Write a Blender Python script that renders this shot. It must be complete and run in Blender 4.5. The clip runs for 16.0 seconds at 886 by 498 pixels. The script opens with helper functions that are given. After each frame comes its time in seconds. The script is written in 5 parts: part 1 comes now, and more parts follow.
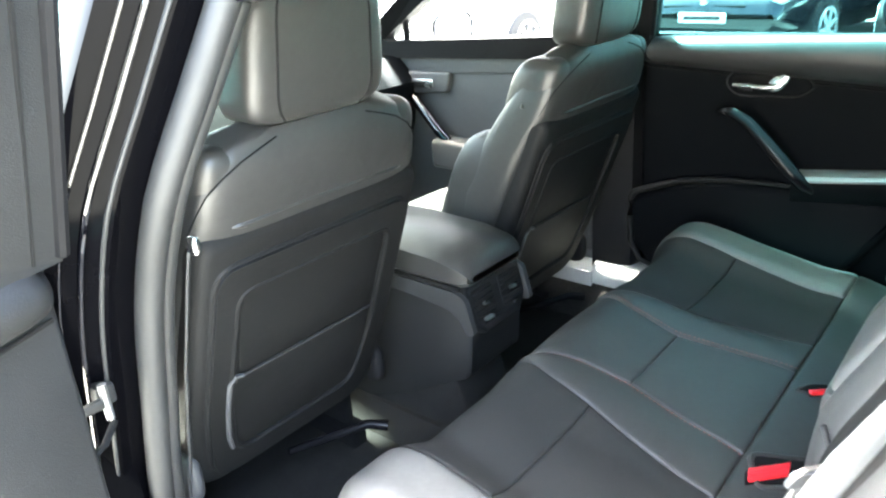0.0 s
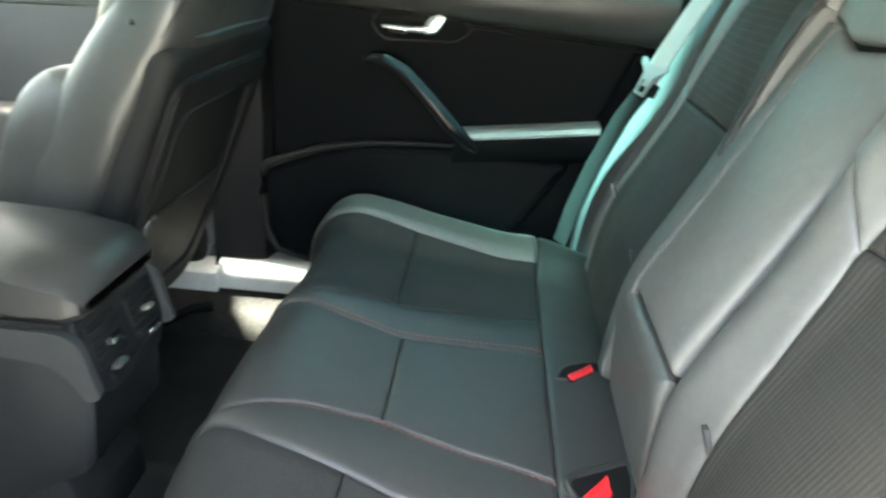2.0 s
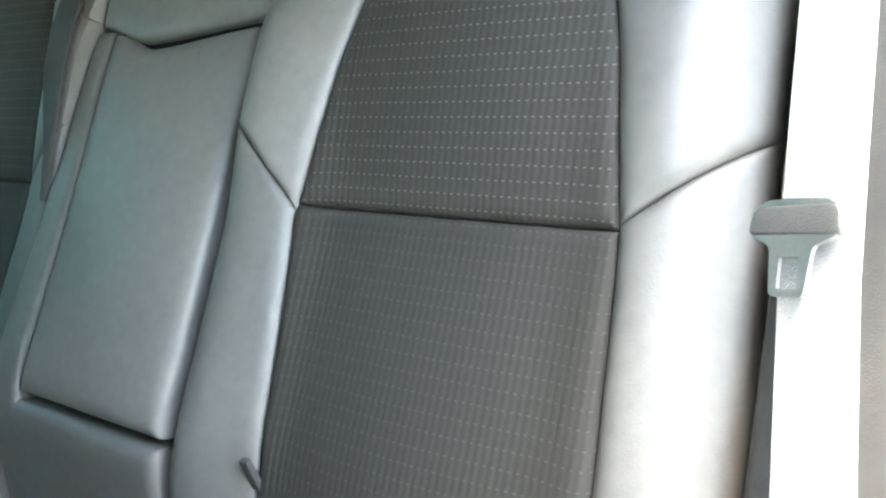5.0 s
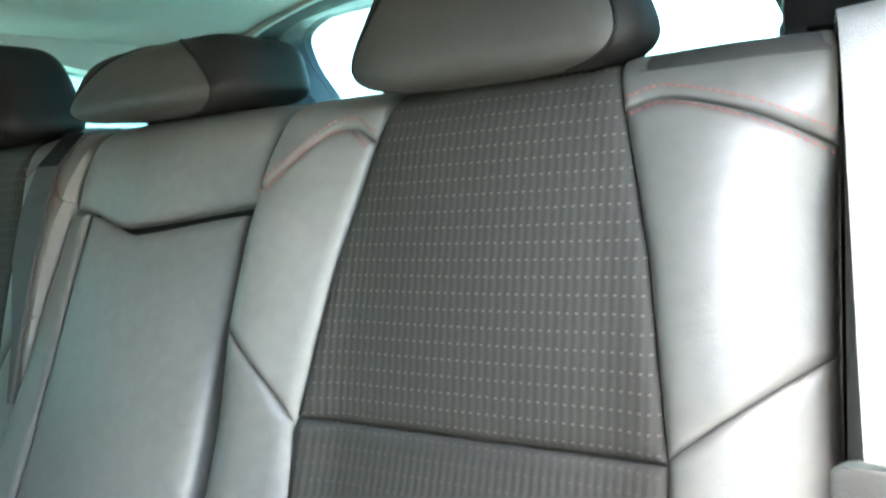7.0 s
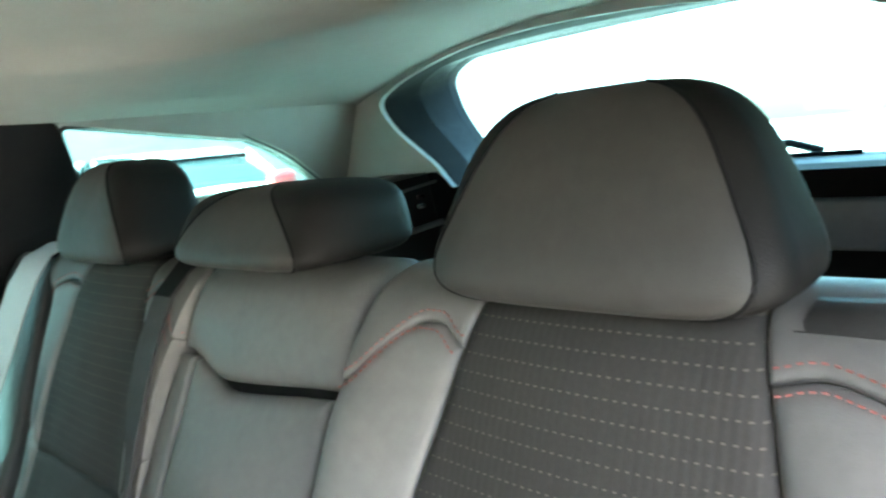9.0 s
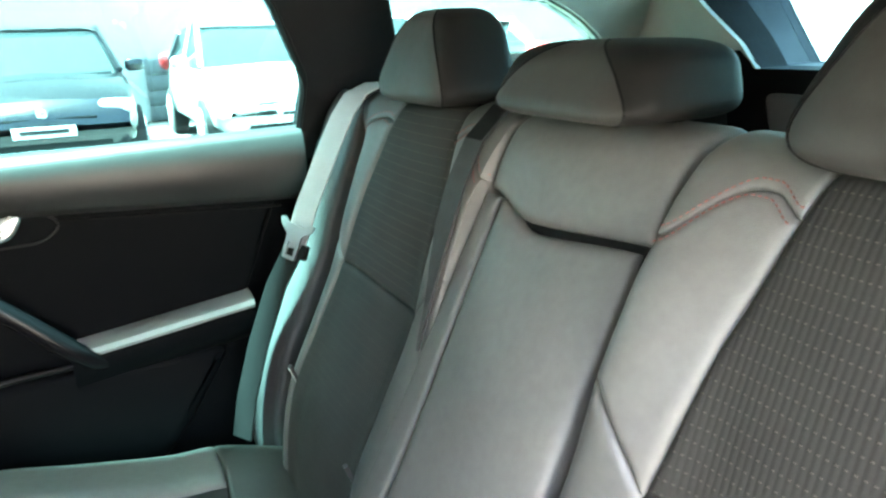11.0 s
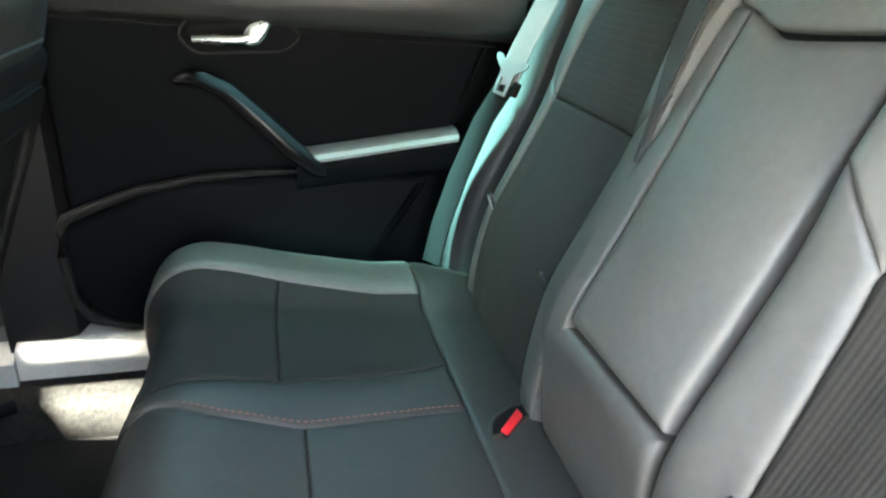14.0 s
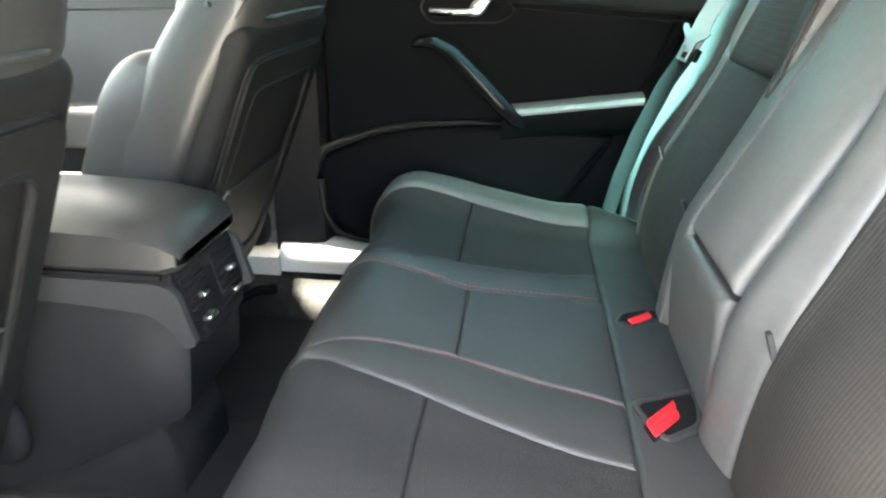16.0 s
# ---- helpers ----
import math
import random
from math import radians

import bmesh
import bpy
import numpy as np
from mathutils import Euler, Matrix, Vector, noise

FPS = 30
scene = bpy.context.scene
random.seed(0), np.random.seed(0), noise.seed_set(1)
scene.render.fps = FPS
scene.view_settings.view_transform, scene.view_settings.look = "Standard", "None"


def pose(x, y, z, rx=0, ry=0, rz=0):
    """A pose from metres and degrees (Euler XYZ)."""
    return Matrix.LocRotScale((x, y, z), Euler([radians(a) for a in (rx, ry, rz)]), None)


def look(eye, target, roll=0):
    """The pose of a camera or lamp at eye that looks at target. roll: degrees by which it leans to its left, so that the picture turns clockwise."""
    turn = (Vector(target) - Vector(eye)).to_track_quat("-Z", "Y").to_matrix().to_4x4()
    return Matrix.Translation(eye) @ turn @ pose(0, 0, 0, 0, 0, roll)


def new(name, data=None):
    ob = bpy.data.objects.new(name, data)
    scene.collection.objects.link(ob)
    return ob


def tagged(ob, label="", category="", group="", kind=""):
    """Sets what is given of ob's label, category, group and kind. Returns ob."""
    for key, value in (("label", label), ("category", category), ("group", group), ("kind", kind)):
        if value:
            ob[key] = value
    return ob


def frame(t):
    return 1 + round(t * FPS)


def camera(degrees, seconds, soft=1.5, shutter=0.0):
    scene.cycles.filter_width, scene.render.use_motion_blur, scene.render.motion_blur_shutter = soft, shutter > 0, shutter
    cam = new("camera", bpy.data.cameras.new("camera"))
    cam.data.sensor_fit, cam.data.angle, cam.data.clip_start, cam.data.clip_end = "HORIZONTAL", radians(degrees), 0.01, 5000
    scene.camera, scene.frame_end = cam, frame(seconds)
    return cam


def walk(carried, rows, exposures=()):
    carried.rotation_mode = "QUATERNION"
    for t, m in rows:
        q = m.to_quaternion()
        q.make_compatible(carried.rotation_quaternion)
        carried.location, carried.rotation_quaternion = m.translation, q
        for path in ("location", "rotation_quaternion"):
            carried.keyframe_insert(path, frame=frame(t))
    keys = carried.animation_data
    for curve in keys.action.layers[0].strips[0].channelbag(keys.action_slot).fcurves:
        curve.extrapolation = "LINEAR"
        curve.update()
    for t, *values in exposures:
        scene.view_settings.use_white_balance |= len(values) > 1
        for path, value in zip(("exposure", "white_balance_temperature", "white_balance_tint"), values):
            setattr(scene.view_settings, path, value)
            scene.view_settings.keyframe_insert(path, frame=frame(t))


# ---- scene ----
cam = camera(63.44, 16.0, soft=2.2, shutter=0.4)
PATH = [
    (0, (-1.1154, 0.0186, 1.3023), (0.2676, 1.2450, 0.5387), -4.43),
    (0.5, (-1.0914, 0.1243, 1.2863), (0.3561, 1.2602, 0.5024), -2.80),
    (1, (-1.0269, 0.2437, 1.2435), (0.6418, 0.9730, 0.4167), 2.49),
    (1.5, (-0.9299, 0.3273, 1.1811), (0.8494, 0.7275, 0.3601), 6.06),
    (2, (-0.8135, 0.4002, 1.1005), (1.0293, 0.4987, 0.3297), 4.01),
    (2.5, (-0.7839, 0.4449, 1.0299), (1.0645, 0.0483, 0.3771), 4.51),
    (3, (-0.7735, 0.5036, 1.0069), (0.9045, -0.3985, 0.3981), 3.01),
    (3.5, (-0.7403, 0.5237, 0.9915), (0.6686, -0.7553, 0.3757), -0.15),
    (6, (-0.6046, 0.5139, 0.9919), (0.3770, -1.1821, 0.5920), -2.35),
    (6.5, (-0.5944, 0.5003, 1.0331), (0.3918, -1.2095, 0.7106), -3.48),
    (7, (-0.5894, 0.4761, 1.0809), (0.3948, -1.2451, 0.8180), -4.97),
    (7.5, (-0.5942, 0.4411, 1.1090), (0.3990, -1.2835, 0.9105), -5.29),
    (8, (-0.5900, 0.4062, 1.1587), (0.4257, -1.3066, 0.9721), -5.31),
    (8.5, (-0.5947, 0.3663, 1.2104), (0.5059, -1.2867, 0.9735), -5.70),
    (9, (-0.5837, 0.3342, 1.2409), (0.7866, -1.0919, 0.9437), -6.27),
    (9.5, (-0.5775, 0.3236, 1.2554), (0.9402, -0.9197, 0.8669), -5.73),
    (10, (-0.5607, 0.3426, 1.2523), (1.0684, -0.7166, 0.7789), -4.66),
    (12.5, (-0.5884, 0.4881, 1.1828), (1.1683, -0.1888, 0.5078), -0.04),
    (13, (-0.6029, 0.4922, 1.1714), (1.1680, -0.0673, 0.4293), -0.00),
    (13.5, (-0.6108, 0.4967, 1.1307), (1.1802, 0.0206, 0.3787), 0.84),
    (14, (-0.6153, 0.5126, 1.0987), (1.1776, 0.0724, 0.3294), 1.94),
    (14.5, (-0.6351, 0.5146, 1.0504), (1.1708, 0.1837, 0.2570), 1.79),
    (15, (-0.7055, 0.4966, 1.0223), (1.1322, 0.3390, 0.2488), 1.43),
    (15.5, (-0.7970, 0.4610, 1.0148), (1.0563, 0.4926, 0.2635), 0.58),
    (16, (-0.9044, 0.4282, 1.0403), (0.9427, 0.6306, 0.3004), 0.54),
]
EXPOSURES = [(0, 6.92, 7600, 5), (1, 7.05, 8100, 8), (2, 6.95, 8500, 3), (3, 6.92, 8000, 3), (3.5, 6.55, 7400, 3), (6, 6.65, 7600, 4), (7, 6.78, 7800, 4), (8, 6.55, 8100, 8), (9, 6.55, 8200, 10), (10, 6.75, 8500, 11),
             (12.5, 6.95, 8400, 11), (13.5, 6.93, 8400, 8), (14.5, 6.90, 8500, 7), (15.2, 7.02, 8600, 8), (16, 7.15, 8600, 10)]
walk(cam, [(t, look(eye, target, roll)) for t, eye, target, roll in PATH], EXPOSURES)

# ---- light: sky and one high, hazy, widely spread sun ----
SUN_DIR = Vector((0.085, 0.36, 1.0)).normalized()
world = bpy.data.worlds.new("sky")
scene.world = world
world.use_nodes = True
wn = world.node_tree
sky = wn.nodes.new("ShaderNodeTexSky")
sky.sky_type = "NISHITA"
sky.sun_disc = False
sky.sun_elevation = math.asin(SUN_DIR.z)
sky.sun_rotation = math.atan2(SUN_DIR.x, SUN_DIR.y)
sky.dust_density = 4.0
wn.nodes["Background"].inputs["Strength"].default_value = 0.10
wn.links.new(sky.outputs[0], wn.nodes["Background"].inputs["Color"])
sun = new("sun", bpy.data.lights.new("sun", "SUN"))
sun.data.energy = 7.6
sun.data.angle = radians(6)
sun.data.color = (0.86, 0.94, 1.0)
sun.matrix_world = look(SUN_DIR * 20, (0, 0, 0))


# ---- materials ----
def material(name, color, rough=0.5, metal=0.0, vary=0.15, scale=8.0, bump=0.0, bump_scale=200.0, coat=0.0, spec=0.5, crease=0.0):
    """Principled surface whose colour varies at a coarse and a fine scale, with fine relief."""
    m = bpy.data.materials.new(name)
    m.use_nodes = True
    nt = m.node_tree
    p = nt.nodes["Principled BSDF"]
    p.inputs["Metallic"].default_value = metal
    p.inputs["Specular IOR Level"].default_value = spec
    p.inputs["Coat Weight"].default_value = coat
    tc = nt.nodes.new("ShaderNodeTexCoord")
    n1 = nt.nodes.new("ShaderNodeTexNoise")
    n1.inputs["Scale"].default_value = scale
    n1.inputs["Detail"].default_value = 4
    nt.links.new(tc.outputs["Object"], n1.inputs["Vector"])
    n2 = nt.nodes.new("ShaderNodeTexNoise")
    n2.inputs["Scale"].default_value = scale * 14
    n2.inputs["Detail"].default_value = 3
    nt.links.new(tc.outputs["Object"], n2.inputs["Vector"])
    add = nt.nodes.new("ShaderNodeMath")
    add.operation = "ADD"
    nt.links.new(n1.outputs[0], add.inputs[0])
    nt.links.new(n2.outputs[0], add.inputs[1])
    mr = nt.nodes.new("ShaderNodeMapRange")
    mr.inputs[1].default_value, mr.inputs[2].default_value = 0.6, 1.4
    mr.inputs[3].default_value, mr.inputs[4].default_value = 1 - vary, 1 + vary
    nt.links.new(add.outputs[0], mr.inputs[0])
    mul = nt.nodes.new("ShaderNodeVectorMath")
    mul.operation = "SCALE"
    mul.inputs[0].default_value = color[:3]
    nt.links.new(mr.outputs[0], mul.inputs["Scale"])
    nt.links.new(mul.outputs[0], p.inputs["Base Color"])
    rr = nt.nodes.new("ShaderNodeMapRange")
    rr.inputs[1].default_value, rr.inputs[2].default_value = 0.3, 0.7
    rr.inputs[3].default_value, rr.inputs[4].default_value = max(0.02, rough - 0.06), min(1, rough + 0.06)
    nt.links.new(n1.outputs[0], rr.inputs[0])
    nt.links.new(rr.outputs[0], p.inputs["Roughness"])
    if bump:
        n3 = nt.nodes.new("ShaderNodeTexVoronoi")
        n3.inputs["Scale"].default_value = bump_scale
        nt.links.new(tc.outputs["Object"], n3.inputs["Vector"])
        b = nt.nodes.new("ShaderNodeBump")
        b.inputs["Strength"].default_value = bump
        b.inputs["Distance"].default_value = 0.001
        nt.links.new(n3.outputs["Distance"], b.inputs["Height"])
        nt.links.new(b.outputs[0], p.inputs["Normal"])
        if crease:
            n4 = nt.nodes.new("ShaderNodeTexNoise")
            n4.inputs["Scale"].default_value = 16
            n4.inputs["Detail"].default_value = 5
            n4.inputs["Distortion"].default_value = 0.8
            nt.links.new(tc.outputs["Object"], n4.inputs["Vector"])
            c = nt.nodes.new("ShaderNodeBump")
            c.inputs["Strength"].default_value = crease
            c.inputs["Distance"].default_value = 0.006
            nt.links.new(n4.outputs[0], c.inputs["Height"])
            nt.links.new(c.outputs[0], b.inputs["Normal"])
    return m


def ribbed_cloth(name, threads):
    """Seat cloth: fine upright ribs and rows of small pale threads."""
    m = material(name, (0.0255, 0.0237, 0.0216), 0.8, vary=0.12, scale=20, spec=0.25)
    nt = m.node_tree
    p = nt.nodes["Principled BSDF"]
    tc = nt.nodes["Texture Coordinate"]
    sep = nt.nodes.new("ShaderNodeSeparateXYZ")
    nt.links.new(tc.outputs["Object"], sep.inputs[0])

    def wave(axis, size):
        a = nt.nodes.new("ShaderNodeMath")
        a.operation = "MULTIPLY"
        a.inputs[1].default_value = 2 * math.pi / size
        nt.links.new(sep.outputs[axis], a.inputs[0])
        s = nt.nodes.new("ShaderNodeMath")
        s.operation = "SINE"
        nt.links.new(a.outputs[0], s.inputs[0])
        return s

    ribs, rows = wave("X", 0.0062), wave("Z", 0.0115)
    b = nt.nodes.new("ShaderNodeBump")
    b.inputs["Strength"].default_value = 0.16
    b.inputs["Distance"].default_value = 0.0012
    nt.links.new(ribs.outputs[0], b.inputs["Height"])
    nt.links.new(b.outputs[0], p.inputs["Normal"])

    def above(s, v):
        g = nt.nodes.new("ShaderNodeMath")
        g.operation = "GREATER_THAN"
        g.inputs[1].default_value = v
        nt.links.new(s.outputs[0], g.inputs[0])
        return g

    dots = nt.nodes.new("ShaderNodeMath")
    dots.operation = "MULTIPLY"
    nt.links.new(above(ribs, 0.3).outputs[0], dots.inputs[0])
    nt.links.new(above(rows, 0.955).outputs[0], dots.inputs[1])
    half = nt.nodes.new("ShaderNodeMath")
    half.operation = "MULTIPLY"
    half.inputs[1].default_value = threads
    nt.links.new(dots.outputs[0], half.inputs[0])
    mix = nt.nodes.new("ShaderNodeMix")
    mix.data_type = "RGBA"
    nt.links.new(half.outputs[0], mix.inputs["Factor"])
    old = p.inputs["Base Color"].links[0].from_socket
    nt.links.new(old, mix.inputs["A"])
    mix.inputs["B"].default_value = (0.30, 0.25, 0.20, 1)
    nt.links.new(mix.outputs["Result"], p.inputs["Base Color"])
    return m


def glass(name, color, rough=0.0):
    """Tinted window pane: thin, clear from both sides, with a gloss."""
    m = bpy.data.materials.new(name)
    m.use_nodes = True
    nt = m.node_tree
    nt.nodes.remove(nt.nodes["Principled BSDF"])
    tr = nt.nodes.new("ShaderNodeBsdfTransparent")
    tr.inputs["Color"].default_value = (*color, 1)
    gl = nt.nodes.new("ShaderNodeBsdfGlossy")
    gl.inputs["Roughness"].default_value = rough
    mx = nt.nodes.new("ShaderNodeMixShader")
    mx.inputs[0].default_value = 0.05
    nt.links.new(tr.outputs[0], mx.inputs[1])
    nt.links.new(gl.outputs[0], mx.inputs[2])
    nt.links.new(mx.outputs[0], nt.nodes["Material Output"].inputs["Surface"])
    return m


FRONTLEATHER = material("front_seat_leather", (0.0200, 0.0198, 0.0192), 0.42, vary=0.16, scale=6, bump=0.10, bump_scale=900, spec=0.5, crease=0.2)
PAINT = material("black_car_paint", (0.0012, 0.0012, 0.0016), 0.07, vary=0.05, spec=0.03)
SILLCARPET = material("sill_carpet", (0.0125, 0.0122, 0.0115), 0.95, vary=0.85, scale=110, bump=0.8, bump_scale=500, spec=0.1)
# Brighter copy of the black leather, for panels that should look better lit.
LIT_LEATHER = material("lit_leather", (0.112, 0.1085, 0.103), 0.5, vary=0.14, scale=6, bump=0.10, bump_scale=900, spec=0.45, crease=0.2)
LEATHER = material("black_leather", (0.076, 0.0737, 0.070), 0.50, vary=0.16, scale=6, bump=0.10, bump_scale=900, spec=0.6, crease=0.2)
# Leather darkened for the headrests to stand in for the shade on them.
SHADED_LEATHER = material("shaded_headrest_leather", (0.0275, 0.0263, 0.0245), 0.56, vary=0.18, scale=7, bump=0.14, bump_scale=900, spec=0.4, crease=0.25)
# Near-black tone paints the shade on the headrests' end panels.
SHADED_PANEL = material("shaded_side_panel", (0.007, 0.0069, 0.0068), 0.6, vary=0.14, scale=8, bump=0.2, bump_scale=800, spec=0.15, crease=0.1)
CLOTH = ribbed_cloth("ribbed_cloth", 0.19)
PLAINCLOTH = ribbed_cloth("plain_ribbed_cloth", 0.07)
WEAVE = material("cushion_cloth", (0.0148, 0.0144, 0.0138), 0.75, vary=0.18, scale=10, bump=0.5, bump_scale=700, spec=0.25, crease=0.2)
WELT = material("cushion_leather", (0.0235, 0.0231, 0.0222), 0.52, vary=0.16, scale=6, bump=0.12, bump_scale=900, spec=0.4, crease=0.2)
GRIP = material("belt_grip_plastic", (0.06, 0.062, 0.065), 0.38, vary=0.15, scale=40, bump=0.3, bump_scale=900)
PLASTIC = material("black_plastic", (0.007, 0.007, 0.0075), 0.6, vary=0.12, scale=7, bump=0.2, bump_scale=700, spec=0.07)
GREYPLASTIC = material("grey_plastic", (0.10, 0.105, 0.11), 0.42, vary=0.10, scale=6, bump=0.15, bump_scale=600)
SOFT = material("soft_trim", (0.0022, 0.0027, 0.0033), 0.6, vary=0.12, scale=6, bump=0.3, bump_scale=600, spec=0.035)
LEDGE = material("ledge_trim", (0.017, 0.0176, 0.0182), 0.42, vary=0.10, scale=6, bump=0.25, bump_scale=600, spec=0.35)
BACKVINYL = material("seat_back_vinyl", (0.0082, 0.0083, 0.0084), 0.55, vary=0.2, scale=6, bump=0.5, bump_scale=600, spec=0.10, crease=0.15)
# Paler copy of the door trim, for skylight on the open door; also small fittings.
PALE_DOORTRIM = material("pale_door_trim", (0.012, 0.0124, 0.0128), 0.5, vary=0.12, scale=6, bump=0.35, bump_scale=700, spec=0.3, crease=0.1)
RUBBER = material("rubber_seal", (0.0125, 0.013, 0.0134), 0.6, vary=0.12, scale=9, bump=0.1)
GLOSSBLACK = material("black_paint", (0.003, 0.003, 0.004), 0.08, vary=0.1, coat=0.8)
CARPET = material("carpet", (0.013, 0.0126, 0.0122), 0.95, vary=0.45, scale=25, bump=0.8, bump_scale=500, spec=0.1)
HEADLINER = material("headliner_cloth", (0.31, 0.30, 0.28), 0.95, vary=0.05, scale=30, bump=0.3, bump_scale=900, spec=0.1)
TRIM = material("front_door_plastic", (0.045, 0.046, 0.048), 0.5, vary=0.1, scale=6, bump=0.2, bump_scale=600)
# Sill plastic made paler in place of direct sun on it.
SILL = material("sill_plastic", (0.40, 0.395, 0.365), 0.5, vary=0.12, scale=10, bump=0.2, bump_scale=500)
CHROME = material("satin_chrome", (0.75, 0.75, 0.75), 0.25, metal=1.0, vary=0.04)
STEEL = material("belt_steel", (0.30, 0.30, 0.30), 0.5, metal=1.0, vary=0.08, scale=30)
PILLARBLACK = material("pillar_black", (0.006, 0.006, 0.007), 0.14, vary=0.1, spec=0.08)
VINYL = material("grey_vinyl", (0.19, 0.192, 0.195), 0.5, vary=0.1, scale=6, bump=0.25, bump_scale=900)
WING = material("wing_leather", (0.035, 0.0358, 0.0366), 0.5, vary=0.14, scale=6, bump=0.2, bump_scale=900, crease=0.2)
ARMCAP = material("armrest_vinyl", (0.17, 0.18, 0.18), 0.45, vary=0.06, scale=8, bump=0.15, bump_scale=700)
WEBBING = material("belt_webbing", (0.27, 0.275, 0.28), 0.7, vary=0.1, scale=40, bump=0.4, bump_scale=800)
BLACKWEB = material("black_webbing", (0.02, 0.02, 0.021), 0.7, vary=0.1, scale=40, bump=0.4, bump_scale=800)
RED = material("red_button", (0.75, 0.02, 0.03), 0.35, vary=0.06)
# Webbing darkened to stand for shade on the right lap strap; reused on straps.
DARKENED_WEB = material("lap_webbing", (0.0050, 0.0053, 0.0055), 0.8, vary=0.1, scale=40, bump=0.4, bump_scale=800, spec=0.12)
THREAD = material("red_thread", (0.21, 0.060, 0.050), 0.7, vary=0.2, scale=60)
# Near-black for rubber, and for slabs painting the shade of slots and recesses.
DARK = material("dark_gap", (0.006, 0.006, 0.006), 0.9, vary=0.1, spec=0.1)
TAG = material("tag_cloth", (0.03, 0.03, 0.03), 0.8)
TAGPALE = material("tag_thread", (0.5, 0.5, 0.48), 0.8)
SIDEGLASS = glass("green_tinted_glass", (0.25, 0.43, 0.445))
REARGLASS = glass("rear_tinted_glass", (0.50, 0.78, 0.82))
FRONTGLASS = glass("windscreen_glass", (0.45, 0.49, 0.48))
ASPHALT = material("asphalt", (0.09, 0.088, 0.085), 0.9, vary=0.2, scale=3, bump=0.5, bump_scale=120, spec=0.2)


# ---- building helpers ----
def mesh_object(name, verts, faces, mat, smooth=True):
    me = bpy.data.meshes.new(name)
    me.from_pydata([tuple(v) for v in verts], [], faces)
    me.update()
    if smooth:
        me.polygons.foreach_set("use_smooth", [True] * len(me.polygons))
        me.set_sharp_from_angle(angle=radians(40))
    me.materials.append(mat)
    return new(name, me)


def thing(name, loc, label, category, group="", kind=""):
    ob = new(name)
    ob.empty_display_size = 0.05
    ob.matrix_basis = Matrix.Translation(loc)
    return tagged(ob, label, category, group, kind)


def part(name, data, mat, parent=None, label="", smooth=True):
    """One mesh, given as (verts, faces) in world metres, under its thing."""
    ob = mesh_object(name, data[0], data[1], mat, smooth)
    if parent is not None:
        ob.parent = parent
        if parent.parent is None:
            ob.matrix_parent_inverse = parent.matrix_basis.inverted()
    if label:
        ob["label"] = label
    return ob


def structure(name, data, mat, label, category, smooth=True):
    return tagged(part(name, data, mat, None, "", smooth), label, category, kind="structure")


def join(*datas):
    verts, faces = [], []
    for v, f in datas:
        o = len(verts)
        verts += [tuple(p) for p in v]
        faces += [tuple(i + o for i in q) for q in f]
    return verts, faces


def moved(data, m):
    return [tuple(m @ Vector(v)) for v in data[0]], data[1]


def box(x0, x1, y0, y1, z0, z1, bevel=0.004, seg=2):
    bm = bmesh.new()
    bmesh.ops.create_cube(bm, size=1)
    for v in bm.verts:
        v.co = Vector(((x0 + x1) / 2 + v.co.x * (x1 - x0), (y0 + y1) / 2 + v.co.y * (y1 - y0), (z0 + z1) / 2 + v.co.z * (z1 - z0)))
    if bevel:
        bmesh.ops.bevel(bm, geom=bm.edges[:], offset=bevel, segments=seg, profile=0.5, affect="EDGES")
    return from_bm(bm)


def from_bm(bm):
    bm.verts.ensure_lookup_table()
    bm.verts.index_update()
    d = [v.co.copy() for v in bm.verts], [tuple(v.index for v in f.verts) for f in bm.faces]
    bm.free()
    return d


def spline(rows, n=200):
    """A smooth curve through rows of (k, a, b, ...): gives f(k) -> tuple."""
    rows = np.array(rows, float)
    k = rows[:, 0]
    m = np.gradient(rows[:, 1:], k, axis=0)

    def f(t):
        t = min(max(t, k[0]), k[-1])
        i = min(int(np.searchsorted(k, t, side="right")) - 1, len(k) - 2)
        h = k[i + 1] - k[i]
        s = (t - k[i]) / h
        return ((2 * s ** 3 - 3 * s * s + 1) * rows[i, 1:] + (s ** 3 - 2 * s * s + s) * h * m[i]
                + (-2 * s ** 3 + 3 * s * s) * rows[i + 1, 1:] + (s ** 3 - s * s) * h * m[i + 1])
    return f


def line(*pts):
    """Piecewise straight f(k) through (k, value) pairs."""
    ks, vs = zip(*pts)
    return lambda k: float(np.interp(k, ks, vs))


def smooth01(t):
    t = min(max(t, 0.0), 1.0)
    return t * t * (3 - 2 * t)


